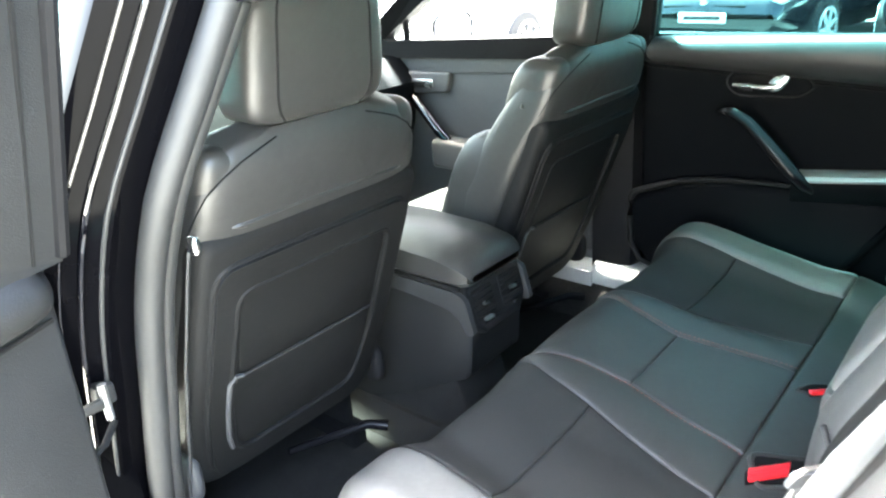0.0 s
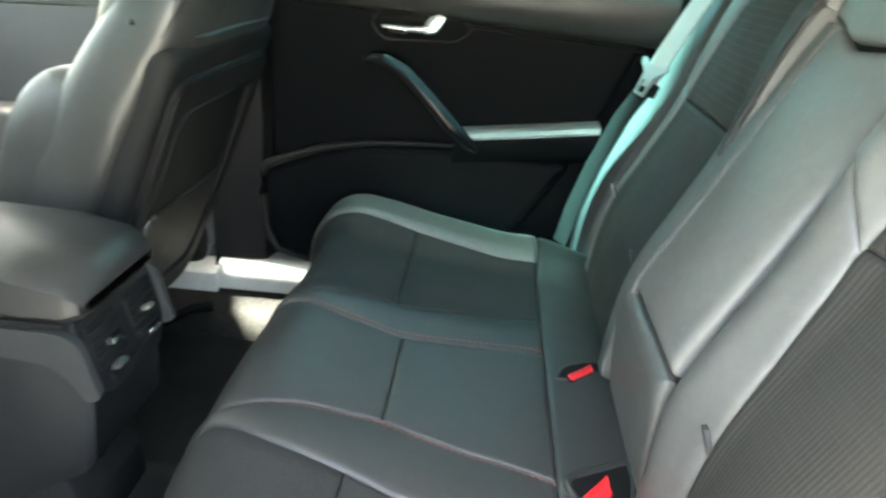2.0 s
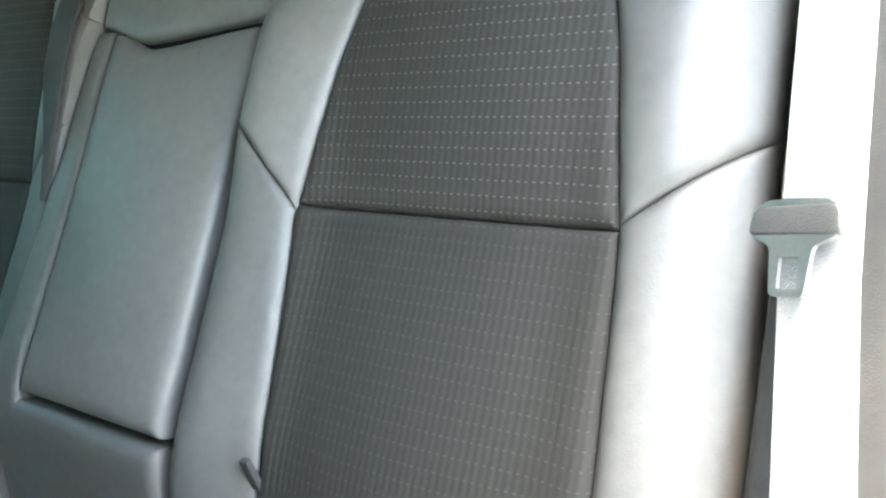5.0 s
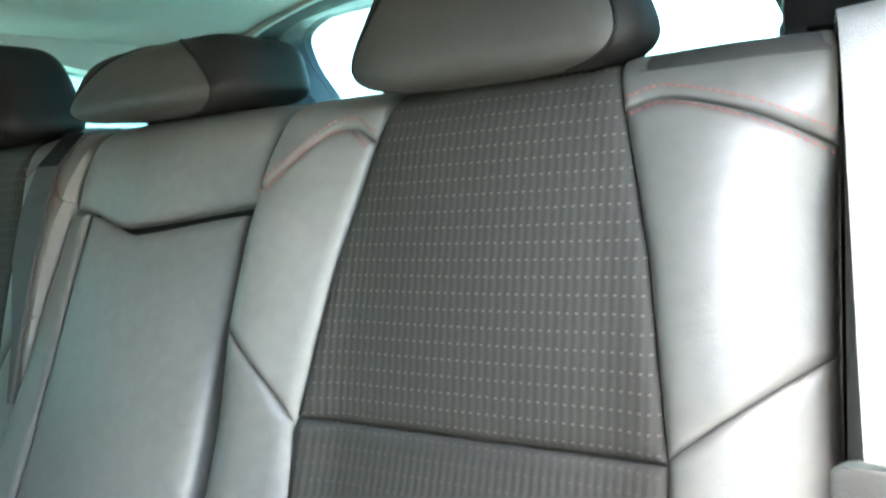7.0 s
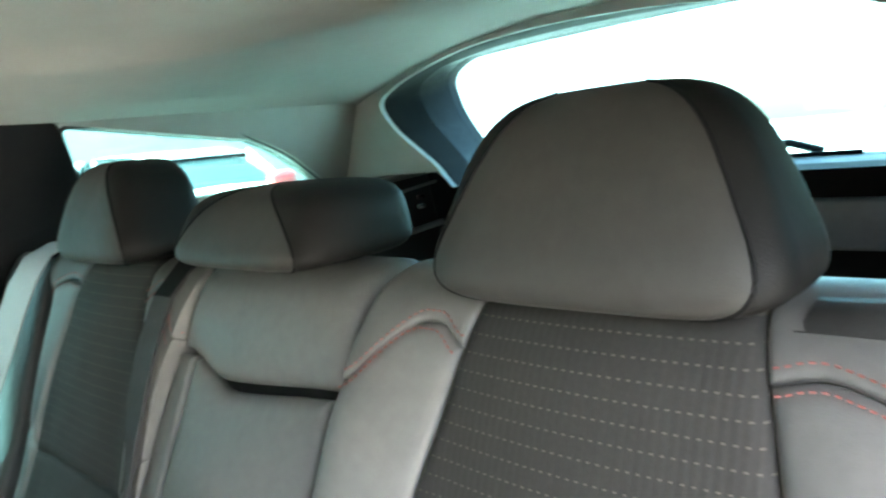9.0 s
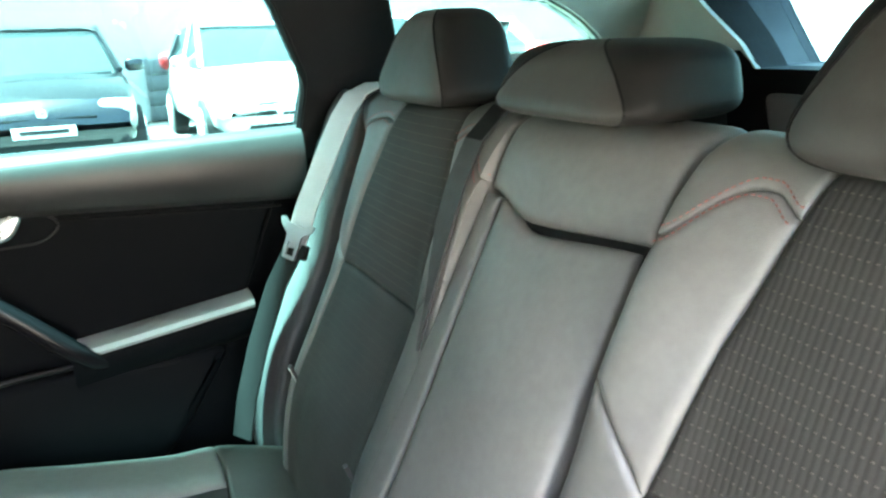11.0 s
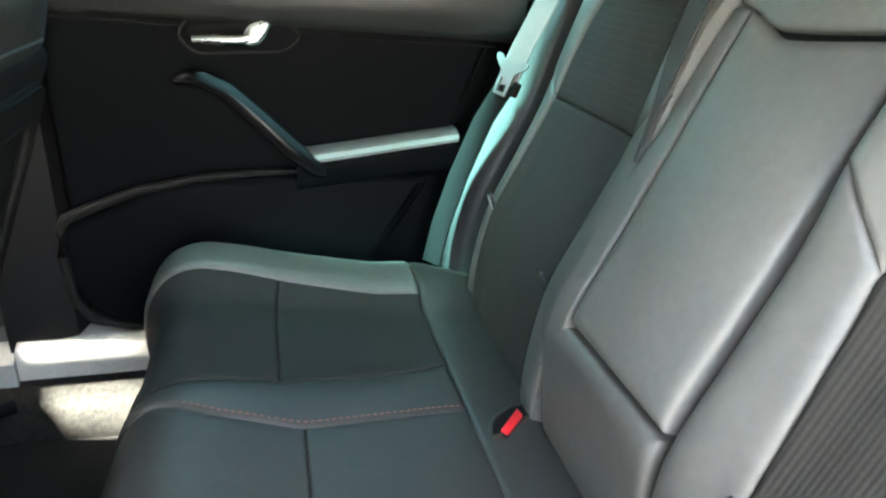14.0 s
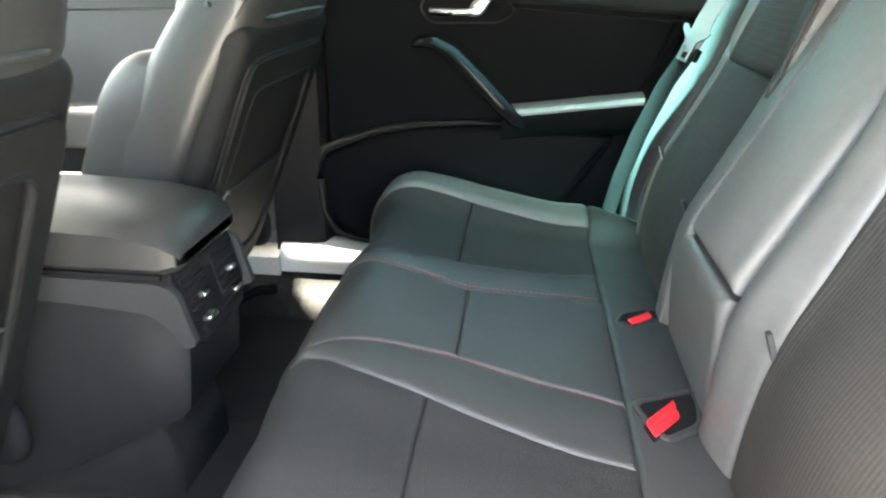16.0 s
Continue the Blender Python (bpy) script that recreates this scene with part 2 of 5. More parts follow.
class Pad:
    """A padded surface: a side profile (k -> y, z) carried across x, with an offset along its normal."""

    def __init__(self, rows, up, offset):
        self.f, self.up, self.offset = spline(rows), up, offset

    def at(self, x, k, lift=0.0):
        y, z = self.f(k)
        a, b = self.f(k - 0.004), self.f(k + 0.004)
        t = Vector((0, b[0] - a[0], b[1] - a[1])).normalized()
        n = Vector((0, -t.z, t.y)) if self.up else Vector((0, t.z, -t.y))
        return Vector((x, y, z)) + n * (self.offset(x, k) + lift), n

    def patch(self, xl, xr, klo, khi, r=0.012, deep=0.035, ns=14, nk=26, sharp=(True, True, True, True), puff=0.0, lift=0.0):
        """One upholstered panel between the curves xl(k), xr(k) and klo(s), khi(s), with rolled edges and hidden skirts."""
        def samples(n, length):
            e = min(0.35, r / max(length, 1e-4))
            inner = list(np.linspace(e, 1 - e, n))
            return [0, e * 0.06, e * 0.22, e * 0.5] + inner + [1 - e * 0.5, 1 - e * 0.22, 1 - e * 0.06, 1]
        kl, kh = klo(0.5), khi(0.5)
        wmid = abs(xr((kl + kh) / 2) - xl((kl + kh) / 2))
        ss, vs = samples(ns, wmid), samples(nk, kh - kl)
        rows = []
        for jj in [-1] + list(range(len(vs))) + [len(vs)]:
            v = vs[min(max(jj, 0), len(vs) - 1)]
            row = []
            for ii in [-1] + list(range(len(ss))) + [len(ss)]:
                s = ss[min(max(ii, 0), len(ss) - 1)]
                k0, k1 = klo(s), khi(s)
                k = k0 + (k1 - k0) * v
                x = xl(k) + (xr(k) - xl(k)) * s
                w = abs(xr(k) - xl(k))
                ds = [s * w if sharp[0] else 9, (1 - s) * w if sharp[1] else 9, v * (k1 - k0) if sharp[2] else 9, (1 - v) * (k1 - k0) if sharp[3] else 9]
                fall = 0.0
                for d in ds:
                    if d < r:
                        fall = max(fall, r * (1 - math.sqrt(max(0.0, 1 - (1 - d / r) ** 2))))
                out = lift - fall * 0.75 + puff * math.sin(math.pi * s) * math.sin(math.pi * v)
                if ii < 0 or ii == len(ss) or jj < 0 or jj == len(vs):
                    out = -deep
                row.append(self.at(x, k, out)[0])
            rows.append(row)
        n, m = len(rows[0]), len(rows)
        verts = [p for row in rows for p in row]
        flip = (xr((kl + kh) / 2) > xl((kl + kh) / 2)) != self.up
        faces = []
        for j in range(m - 1):
            for i in range(n - 1):
                q = (j * n + i, j * n + i + 1, (j + 1) * n + i + 1, (j + 1) * n + i)
                faces.append(q[::-1] if flip else q)
        return verts, faces

    def stitches(self, path, gap=0.0052, size=(0.0030, 0.0008, 0.0006), lift=0.0):
        """Small thread stitches along path(s) -> (x, k), s from 0 to 1."""
        pts = [self.at(*path(s), lift)[0] for s in np.linspace(0, 1, 160)]
        datas, left = [], 0.0
        for a, b in zip(pts, pts[1:]):
            d = (b - a).length
            left += d
            if left >= gap and d > 0:
                left = 0.0
                t = (b - a).normalized()
                m = Matrix.Translation(a) @ t.to_track_quat("X", "Z").to_matrix().to_4x4()
                datas.append(moved(box(-size[0] / 2, size[0] / 2, -size[1] / 2, size[1] / 2, -size[2], size[2], 0), m))
        return join(*datas)


def superpad(cx, cy, cz, hx, hy, hz, e1=0.45, e2=0.5, taper=0.0, lean=0.0, nu=40, nv=24, topround=0.0):
    """A rounded cushion block, its width tapering upwards and its top leaning."""
    def pw(v, e):
        return math.copysign(abs(v) ** e, v)
    verts, faces = [], []
    for j in range(nv + 1):
        ph = -math.pi / 2 + math.pi * j / nv
        for i in range(nu):
            th = 2 * math.pi * i / nu
            z = pw(math.sin(ph), e1)
            w = 1 - taper * (z + 1) / 2
            x = pw(math.cos(ph), e1) * pw(math.cos(th), e2) * w
            y = pw(math.cos(ph), e1) * pw(math.sin(th), e2) * (1 - topround * (z + 1) / 2)
            verts.append((cx + hx * x, cy + hy * y + lean * z, cz + hz * z))
    for j in range(nv):
        for i in range(nu):
            faces.append((j * nu + i, j * nu + (i + 1) % nu, (j + 1) * nu + (i + 1) % nu, (j + 1) * nu + i))
    return verts, faces


def tube(pts, r, n=8, closed=False, flat=1.0, up=(0, 0, 1)):
    """A round or flattened bar along points; r may be one number or one for each point."""
    pts = [Vector(p) for p in pts]
    verts, faces = [], []
    cnt = len(pts)
    for i, p in enumerate(pts):
        a = pts[(i - 1) % cnt] if closed or i else p
        b = pts[(i + 1) % cnt] if closed or i < cnt - 1 else p
        t = (b - a).normalized()
        side = t.cross(Vector(up))
        side = side.normalized() if side.length > 1e-4 else Vector((1, 0, 0))
        nor = side.cross(t).normalized()
        rr = r[i] if isinstance(r, (list, tuple)) else r
        for j in range(n):
            an = 2 * math.pi * j / n
            verts.append(p + side * math.cos(an) * rr + nor * math.sin(an) * rr * flat)
    rings = cnt if closed else cnt - 1
    for i in range(rings):
        for j in range(n):
            a, b = i * n, ((i + 1) % cnt) * n
            faces.append((a + j, a + (j + 1) % n, b + (j + 1) % n, b + j))
    if not closed:
        faces.append(tuple(range(n))[::-1])
        faces.append(tuple((cnt - 1) * n + j for j in range(n)))
    return verts, faces


def ribbon(rows, thick=0.0016):
    """A flat strap through rows of (point, half-width vector)."""
    verts, faces = [], []
    for i, (p, h) in enumerate(rows):
        p, h = Vector(p), Vector(h)
        q = Vector(rows[min(i + 1, len(rows) - 1)][0]) - Vector(rows[max(i - 1, 0)][0])
        n = h.cross(q).normalized() * thick
        verts += [p - h + n, p + h + n, p + h - n, p - h - n]
    for i in range(len(rows) - 1):
        a, b = 4 * i, 4 * i + 4
        for j in range(4):
            faces.append((a + j, a + (j + 1) % 4, b + (j + 1) % 4, b + j))
    faces.append((3, 2, 1, 0))
    e = 4 * (len(rows) - 1)
    faces.append((e, e + 1, e + 2, e + 3))
    return verts, faces


def rounded(pts, r, n=5):
    """A polygon's corners rounded; r is one number or one for each corner."""
    out = []
    pts = [Vector((p[0], p[1])) for p in pts]
    for i, p in enumerate(pts):
        rr = r[i] if isinstance(r, (list, tuple)) else r
        a, b = (pts[i - 1] - p), (pts[(i + 1) % len(pts)] - p)
        ra = min(rr, a.length * 0.45, b.length * 0.45)
        if ra < 1e-4:
            out.append(p)
            continue
        p0, p1 = p + a.normalized() * ra, p + b.normalized() * ra
        for k in range(n + 1):
            t = k / n
            out.append(p0 * (1 - t) ** 2 + p * 2 * t * (1 - t) + p1 * t * t)
    return out


def plate(outer, holes, to3d, thick):
    """A flat sheet with openings: 2D outlines laid into space by to3d(a, b, depth), thick deep."""
    bm = bmesh.new()
    edges = []
    for loop in [outer] + list(holes):
        vs = [bm.verts.new((p[0], p[1], 0)) for p in loop]
        edges += [bm.edges.new((vs[i], vs[(i + 1) % len(vs)])) for i in range(len(vs))]
    bmesh.ops.triangle_fill(bm, use_beauty=True, use_dissolve=False, edges=edges)
    bmesh.ops.recalc_face_normals(bm, faces=bm.faces[:])
    geom = bmesh.ops.extrude_face_region(bm, geom=bm.faces[:])
    for g in geom["geom"]:
        if isinstance(g, bmesh.types.BMVert):
            g.co.z = 1
    for v in bm.verts:
        v.co = Vector(to3d(v.co.x, v.co.y, v.co.z * thick))
    bmesh.ops.recalc_face_normals(bm, faces=bm.faces[:])
    return from_bm(bm)


def loft(sections):
    """Closed rings of equal count joined into one skin, capped at both ends."""
    n = len(sections[0])
    verts = [p for s in sections for p in s]
    faces = []
    for i in range(len(sections) - 1):
        for j in range(n):
            faces.append((i * n + j, i * n + (j + 1) % n, (i + 1) * n + (j + 1) % n, (i + 1) * n + j))
    faces.append(tuple(range(n))[::-1])
    faces.append(tuple((len(sections) - 1) * n + j for j in range(n)))
    return verts, faces


def ring(cx, cy, cz, hx, hy, e=0.45, n=40, axis_y=Vector((0, 1, 0))):
    out = []
    for i in range(n):
        a = 2 * math.pi * i / n
        c, s = math.cos(a), math.sin(a)
        out.append(Vector((cx + hx * math.copysign(abs(c) ** e, c), cy, cz)) + axis_y * hy * math.copysign(abs(s) ** e, s))
    return out


def mirrored(data):
    return [(-v[0], v[1], v[2]) for v in data[0]], [tuple(f)[::-1] for f in data[1]]


# ---- the car's shell ----
FLOOR_Z = 0.23
WX = 0.72


def wall_x(z):
    """Inner face of the car's side: upright below the windows, leaning in above them."""
    return WX if z < 1.07 else WX - (z - 1.07) * 0.42


structure("ground", plate([(-60, -60), (60, -60), (60, 60), (-60, 60)], [], lambda a, b, d: (a, b, -d), 0.1), ASPHALT, "dry grey asphalt of a car lot", "ground", smooth=False)

# carpeted floor pan with a raised tunnel
fl = []
for y in np.linspace(-0.9, 2.6, 60):
    row = []
    for x in np.linspace(-0.72, 0.72, 60):
        z = FLOOR_Z + 0.06 * smooth01((0.16 - abs(x)) / 0.06) + 0.006 * noise.noise((x * 9, y * 9, 0))
        row.append(Vector((x, y, z)))
    fl.append(row)
nfl = 60
flv = [p for r in fl for p in r] + [p - Vector((0, 0, 0.03)) for r in fl for p in r]
flf = [(j * nfl + i, j * nfl + i + 1, (j + 1) * nfl + i + 1, (j + 1) * nfl + i) for j in range(nfl - 1) for i in range(nfl - 1)]
flf += [tuple(i + nfl * nfl for i in f[::-1]) for f in flf]
structure("floor", (flv, flf), CARPET, "dark grey carpeted car floor", "car floor")


# headliner: gently arched, turning down at its sides
def roof_z(x, y):
    """Arched headliner with a raised middle field that ends in a soft rounded step."""
    f = (abs(x) / 0.42) ** 3 + max(0.0, (0.2 - y) / 0.5) ** 3
    step = 0.020 * smooth01((f - 0.72) / 0.36) * smooth01((0.62 - abs(x)) / 0.12) * (1 - 0.6 * smooth01((-0.30 - y) / 0.3))
    return 1.430 - 0.094 * (abs(x) / 0.6) ** 3.0 - step + 0.006 * noise.noise((x * 4, y * 3, 2)) - 0.05 * max(0.0, (y - 0.6) / 1.1) ** 2


def sheet(fn, us, vs, thick):
    top = [fn(u, v) for v in vs for u in us]
    n, m = len(us), len(vs)
    verts = [Vector(p) for p in top] + [Vector(p) + Vector((0, 0, thick)) for p in top]
    faces = [(j * n + i, j * n + i + 1, (j + 1) * n + i + 1, (j + 1) * n + i) for j in range(m - 1) for i in range(n - 1)]
    o = n * m
    faces = [f[::-1] for f in faces] + [tuple(i + o for i in f) for f in faces]
    rim = [j * n for j in range(m)] + [(m - 1) * n + i for i in range(1, n)] + [j * n + n - 1 for j in range(m - 2, -1, -1)] + [i for i in range(n - 2, 0, -1)]
    for a, b in zip(rim, rim[1:] + rim[:1]):
        faces.append((a, b, b + o, a + o))
    return verts, faces


structure("ceiling", sheet(lambda x, y: (x, y, roof_z(x, y)), list(np.linspace(-0.60, 0.60, 90)), list(np.linspace(-0.70, 1.55, 120)), 0.03), HEADLINER,
          "pale grey cloth headliner of a car", "headliner")
structure("roof", sheet(lambda x, y: (x, y, 1.465 - 0.105 * (abs(x) / 0.68) ** 3.0 - 0.05 * max(0.0, (y - 0.6) / 1.1) ** 2), list(np.linspace(-0.615, 0.685, 30)), list(np.linspace(-0.92, 1.56, 30)), 0.02), GLOSSBLACK,
          "black painted steel roof of the car", "car roof")


def slab(outline, to3d, d0, d1, bevel=0.01, steps=4):
    """A panel with a rounded rim: outline at depth d0, its face at d1."""
    pts = [Vector((p[0], p[1])) for p in outline]
    n = len(pts)
    area = sum(pts[i].x * pts[(i + 1) % n].y - pts[(i + 1) % n].x * pts[i].y for i in range(n))
    nor = []
    for i in range(n):
        t = (pts[(i + 1) % n] - pts[i - 1]).normalized()
        nor.append(Vector((-t.y, t.x)) * (1 if area > 0 else -1))
    sg = 1 if d1 > d0 else -1
    rings = [[(p.x, p.y, d0) for p in pts]]
    for k in range(steps + 1):
        a = math.pi / 2 * k / steps
        rings.append([(p.x + q.x * bevel * (1 - math.cos(a)), p.y + q.y * bevel * (1 - math.cos(a)), d1 - sg * bevel * (1 - math.sin(a))) for p, q in zip(pts, nor)])
    bm = bmesh.new()
    vr = [[bm.verts.new(to3d(*p)) for p in r] for r in rings]
    for a, b in zip(vr, vr[1:]):
        for i in range(n):
            bm.faces.new((a[i], a[(i + 1) % n], b[(i + 1) % n], b[i]))
    top = bm.faces.new(vr[-1])
    bm.faces.new(vr[0][::-1])
    bmesh.ops.triangulate(bm, faces=[top])
    bmesh.ops.recalc_face_normals(bm, faces=bm.faces[:])
    return from_bm(bm)


structure("roof_rail_left", tube([(-0.60, 0.80, 1.30), (-0.545, 0.62, 1.318), (-0.527, 0.40, 1.324), (-0.525, 0.0, 1.324), (-0.527, -0.30, 1.320), (-0.535, -0.60, 1.312)], 0.026, 12, flat=0.8), DARK, "black rubber seal along the roof rail over the open door", "door seal")


# Out of view; its depth is set to hold sky light off the headrest.
RAIL = [(y, -0.603 - 0.012 * smooth01((0.35 - y) / 0.5), 1.283 - 0.03 * smooth01((y - 0.5) / 0.4)) for y in np.linspace(-0.10, 0.86, 16)]
structure("roof_rail_outer", loft([[Vector(p) for p in ((x, y, z + 0.055), (x + 0.012, y, z + 0.012), (x, y, z), (x - 0.034, y, z + 0.002), (x - 0.040, y, z + 0.055))] for y, x, z in RAIL]), PILLARBLACK, "black door frame flange under the roof edge", "roof rail")


# ---- sides: window frames, pillars ----
REAR_WIN = rounded([(0.045, 1.058), (0.035, 1.16), (0.115, 1.325), (0.80, 1.325), (0.87, 1.044)], [0.01, 0.02, 0.05, 0.04, 0.02])
QUARTER = rounded([(-0.135, 1.19), (-0.09, 1.327), (-0.38, 1.310), (-0.53, 1.250), (-0.63, 1.182)], [0.02, 0.02, 0.06, 0.06, 0.01])
FRONT_WIN = rounded([(1.01, 1.06), (0.97, 1.315), (1.36, 1.30), (1.86, 1.03)], [0.02, 0.04, 0.05, 0.03])


def side_at(side):
    return lambda y, z, d: (side * (wall_x(z) + d), y, z)


structure("wall_right", plate([(-0.133, 1.02), (2.05, 0.97), (1.42, 1.345), (-0.07, 1.345), (-0.088, 1.325), (-0.133, 1.19)], [REAR_WIN, FRONT_WIN], side_at(1), 0.06), PLASTIC,
          "black plastic window surrounds and pillars of the car's side", "car pillar", smooth=False)
structure("wall_right_quarter", plate([(-0.90, 1.06), (-0.136, 1.06), (-0.136, 1.186)] + rounded([(-0.63, 1.182), (-0.53, 1.250), (-0.38, 1.310)], [0.01, 0.06, 0.06]) + [(-0.09, 1.329), (-0.073, 1.345), (-0.70, 1.40), (-0.90, 1.40)], [], side_at(1), 0.06), HEADLINER,
          "pale cloth-covered pillar trim round the quarter window", "car pillar", smooth=False)
structure("wall_left_rear", plate([(-0.86, 1.06), (0.02, 1.06), (0.10, 1.345), (-0.70, 1.345)], [QUARTER], side_at(-1), 0.06), GREYPLASTIC,
          "grey plastic pillar trim behind the rear seat", "car pillar", smooth=False)
structure("wall_left_front", plate([(1.0, 1.04), (2.05, 1.01), (1.42, 1.345), (0.86, 1.345)], [rounded([(1.05, 1.06), (0.98, 1.315), (1.36, 1.30), (1.86, 1.03)], 0.03)], side_at(-1), 0.06), PLASTIC,
          "black window frame of the closed front door", "car door frame", smooth=False)
for nm, ol, sd in (("window_1", REAR_WIN, 1), ("window_2", QUARTER, 1), ("window_4", QUARTER, -1), ("window_5", FRONT_WIN, -1)):
    w = structure(nm, plate(ol, [], lambda y, z, d, sd=sd: (sd * (wall_x(z) + 0.035 + d), y, z), 0.004), SIDEGLASS, "green-tinted side window of a car", "car window", smooth=False)
    part("window_seal", tube([(sd * (wall_x(p[1]) + 0.012), p[0], p[1]) for p in ol], 0.004 if nm == "window_2" else 0.009, 6, closed=True), RUBBER if sd < 0 or nm == "window_2" else PLASTIC, w, "rubber seal")
    w.visible_shadow = True
# lower body sides
for side in (1, -1):
    structure("wall_right_rear" if side > 0 else "wall_left_quarter", plate([(-0.95, 0.2), (0.60, 0.2), (0.56, 0.40), (0.40, 0.60), (0.22, 0.98), (0.2, 1.062), (-0.90, 1.062)] if side > 0 else [(-0.95, 0.2), (0.42, 0.2), (0.38, 0.40), (0.16, 0.62), (0.0, 0.95), (-0.02, 1.062), (-0.90, 1.062)], [],
              lambda y, z, d, side=side: (side * (0.772 + d), y, z), 0.06), SOFT, "dark trim beside the rear seat and boot", "car trim", smooth=False)
    structure("wall_front_right" if side > 0 else "wall_front_left", plate([(0.93 if side > 0 else 1.0, 0.2), (2.6, 0.2), (2.6, 1.0), (1.0 if side < 0 else 0.9, 1.062)], [],
              lambda y, z, d, side=side: (side * (0.765 + d), y, z), 0.05), GREYPLASTIC if side > 0 else PAINT, "lower side of the car with the closed front door", "car side", smooth=False)

# tailgate: opening in the headliner, black reveal, glass and lower panel
RWA = [(-0.538, 1.150), (-0.525, 1.200), (-0.490, 1.285), (-0.425, 1.325), (-0.31, 1.370), (-0.10, 1.402), (0.12, 1.413), (0.31, 1.404), (0.47, 1.367), (0.548, 1.333), (0.505, 1.275), (0.39, 1.190), (0.36, 1.150)]
RWB = [(-0.535, 1.152), (-0.525, 1.22), (-0.505, 1.30), (-0.46, 1.36), (-0.36, 1.40), (-0.10, 1.412), (0.10, 1.414), (0.30, 1.412), (0.44, 1.408), (0.500, 1.375), (0.475, 1.30), (0.405, 1.20), (0.37, 1.152)]
RR = [0.005, 0.02, 0.04, 0.04, 0.05, 0.08, 0.08, 0.08, 0.04, 0.035, 0.03, 0.02, 0.005]
RW, RWG = rounded(RWA, RR), rounded(RWB, RR)
structure("wall_rear", plate([(-0.74, 1.15), (-0.68, 1.46), (0.68, 1.46), (0.74, 1.182), (0.393, 1.182)] + [tuple(p) for p in RW[::-1]], [], lambda a, b, d: (a, -0.69 - d, b), 0.012), HEADLINER, "pale headliner surround of the rear opening", "car trim", smooth=False)
n_rev = len(RW)
rvv = [Vector((p.x + (q.x - p.x) * k, -0.702 - 0.155 * k, p.y + (q.y - p.y) * k)) for k in (0, 0.55, 1) for p, q in zip(RW, RWG)]
rvf = [(k * n_rev + i, k * n_rev + (i + 1) % n_rev, (k + 1) * n_rev + (i + 1) % n_rev, (k + 1) * n_rev + i) for k in range(2) for i in range(n_rev)]
structure("tailgate_reveal", (rvv, rvf[:n_rev]), DARK, "black rubber reveal round the tailgate opening", "car trim")
structure("tailgate_inner_reveal", (rvv, rvf[n_rev:]), BACKVINYL, "dark grey plastic reveal next to the tailgate glass", "car trim")
structure("tailgate_frame", plate([(-0.74, 0.95), (-0.70, 1.46), (0.70, 1.46), (0.74, 0.95)], [RWG], lambda a, b, d: (a, -0.858 - d, b), 0.03), PLASTIC, "black frame of the tailgate glass", "car trim", smooth=False)
w = structure("window_6", plate(RWG, [], lambda a, b, d: (a, -0.88 - d, b), 0.004), REARGLASS, "tinted rear window of the tailgate", "car window", smooth=False)
structure("tailgate", plate([(-0.74, 0.2), (0.74, 0.2), (0.74, 1.15), (-0.74, 1.15)], [], lambda a, b, d: (a, -0.90 - d, b), 0.08), PLASTIC, "black inner trim of the closed tailgate", "tailgate", smooth=False)
structure("tailgate_panel", slab(rounded([(-0.40, 1.012), (0.44, 1.012), (0.46, 1.092), (-0.42, 1.092)], 0.02), lambda a, b, d: (a, -0.857 + d, b), 0, 0.014, 0.008), GREYPLASTIC, "dark grey panel on the tailgate's inside", "car trim")

# ---- rear seat ----
BACK = [(0.44, 0.180, 0.44), (0.53, 0.178, 0.53), (0.60, 0.170, 0.60), (0.68, 0.150, 0.68), (0.77, 0.108, 0.77), (0.87, 0.062, 0.87), (0.95, 0.036, 0.95), (1.05, -0.001, 1.05),
        (1.10, -0.022, 1.10), (1.13, -0.042, 1.126), (1.16, -0.070, 1.138), (1.20, -0.110, 1.140), (1.23, -0.138, 1.130)]


CENTRE = line((0.48, 0.0), (0.60, 0.022), (0.66, 0.038), (0.70, 0.040), (0.77, 0.036), (0.87, 0.030), (0.95, 0.016), (1.05, 0.002), (1.1, 0.0))


INNER = line((0.58, 0.0), (0.66, 1.0), (0.95, 1.0), (1.06, 0.0))


def back_offset(x, k):
    a = abs(x)
    if a < 0.14:
        return CENTRE(k)
    u = abs(a - 0.352)
    fade = smooth01((1.14 - k) / 0.12)
    inner = (0.011 if x < 0 else 0.005) * smooth01((0.25 - a) / 0.10) * INNER(k)
    return inner + 0.020 * smooth01((u - 0.10) / 0.09) * fade - 4.2 * max(0.0, min(a, 0.60) - 0.47) ** 2 * fade


back = Pad(BACK, False, back_offset)
IN0, OUT1 = 0.138, 0.585
pin = line((0.5, 0.226), (0.68, 0.222), (0.87, 0.207), (1.0, 0.226), (1.10, 0.250), (1.23, 0.272))
pout = line((0.5, 0.498), (0.70, 0.504), (0.885, 0.493), (1.0, 0.478), (1.13, 0.450), (1.23, 0.436))


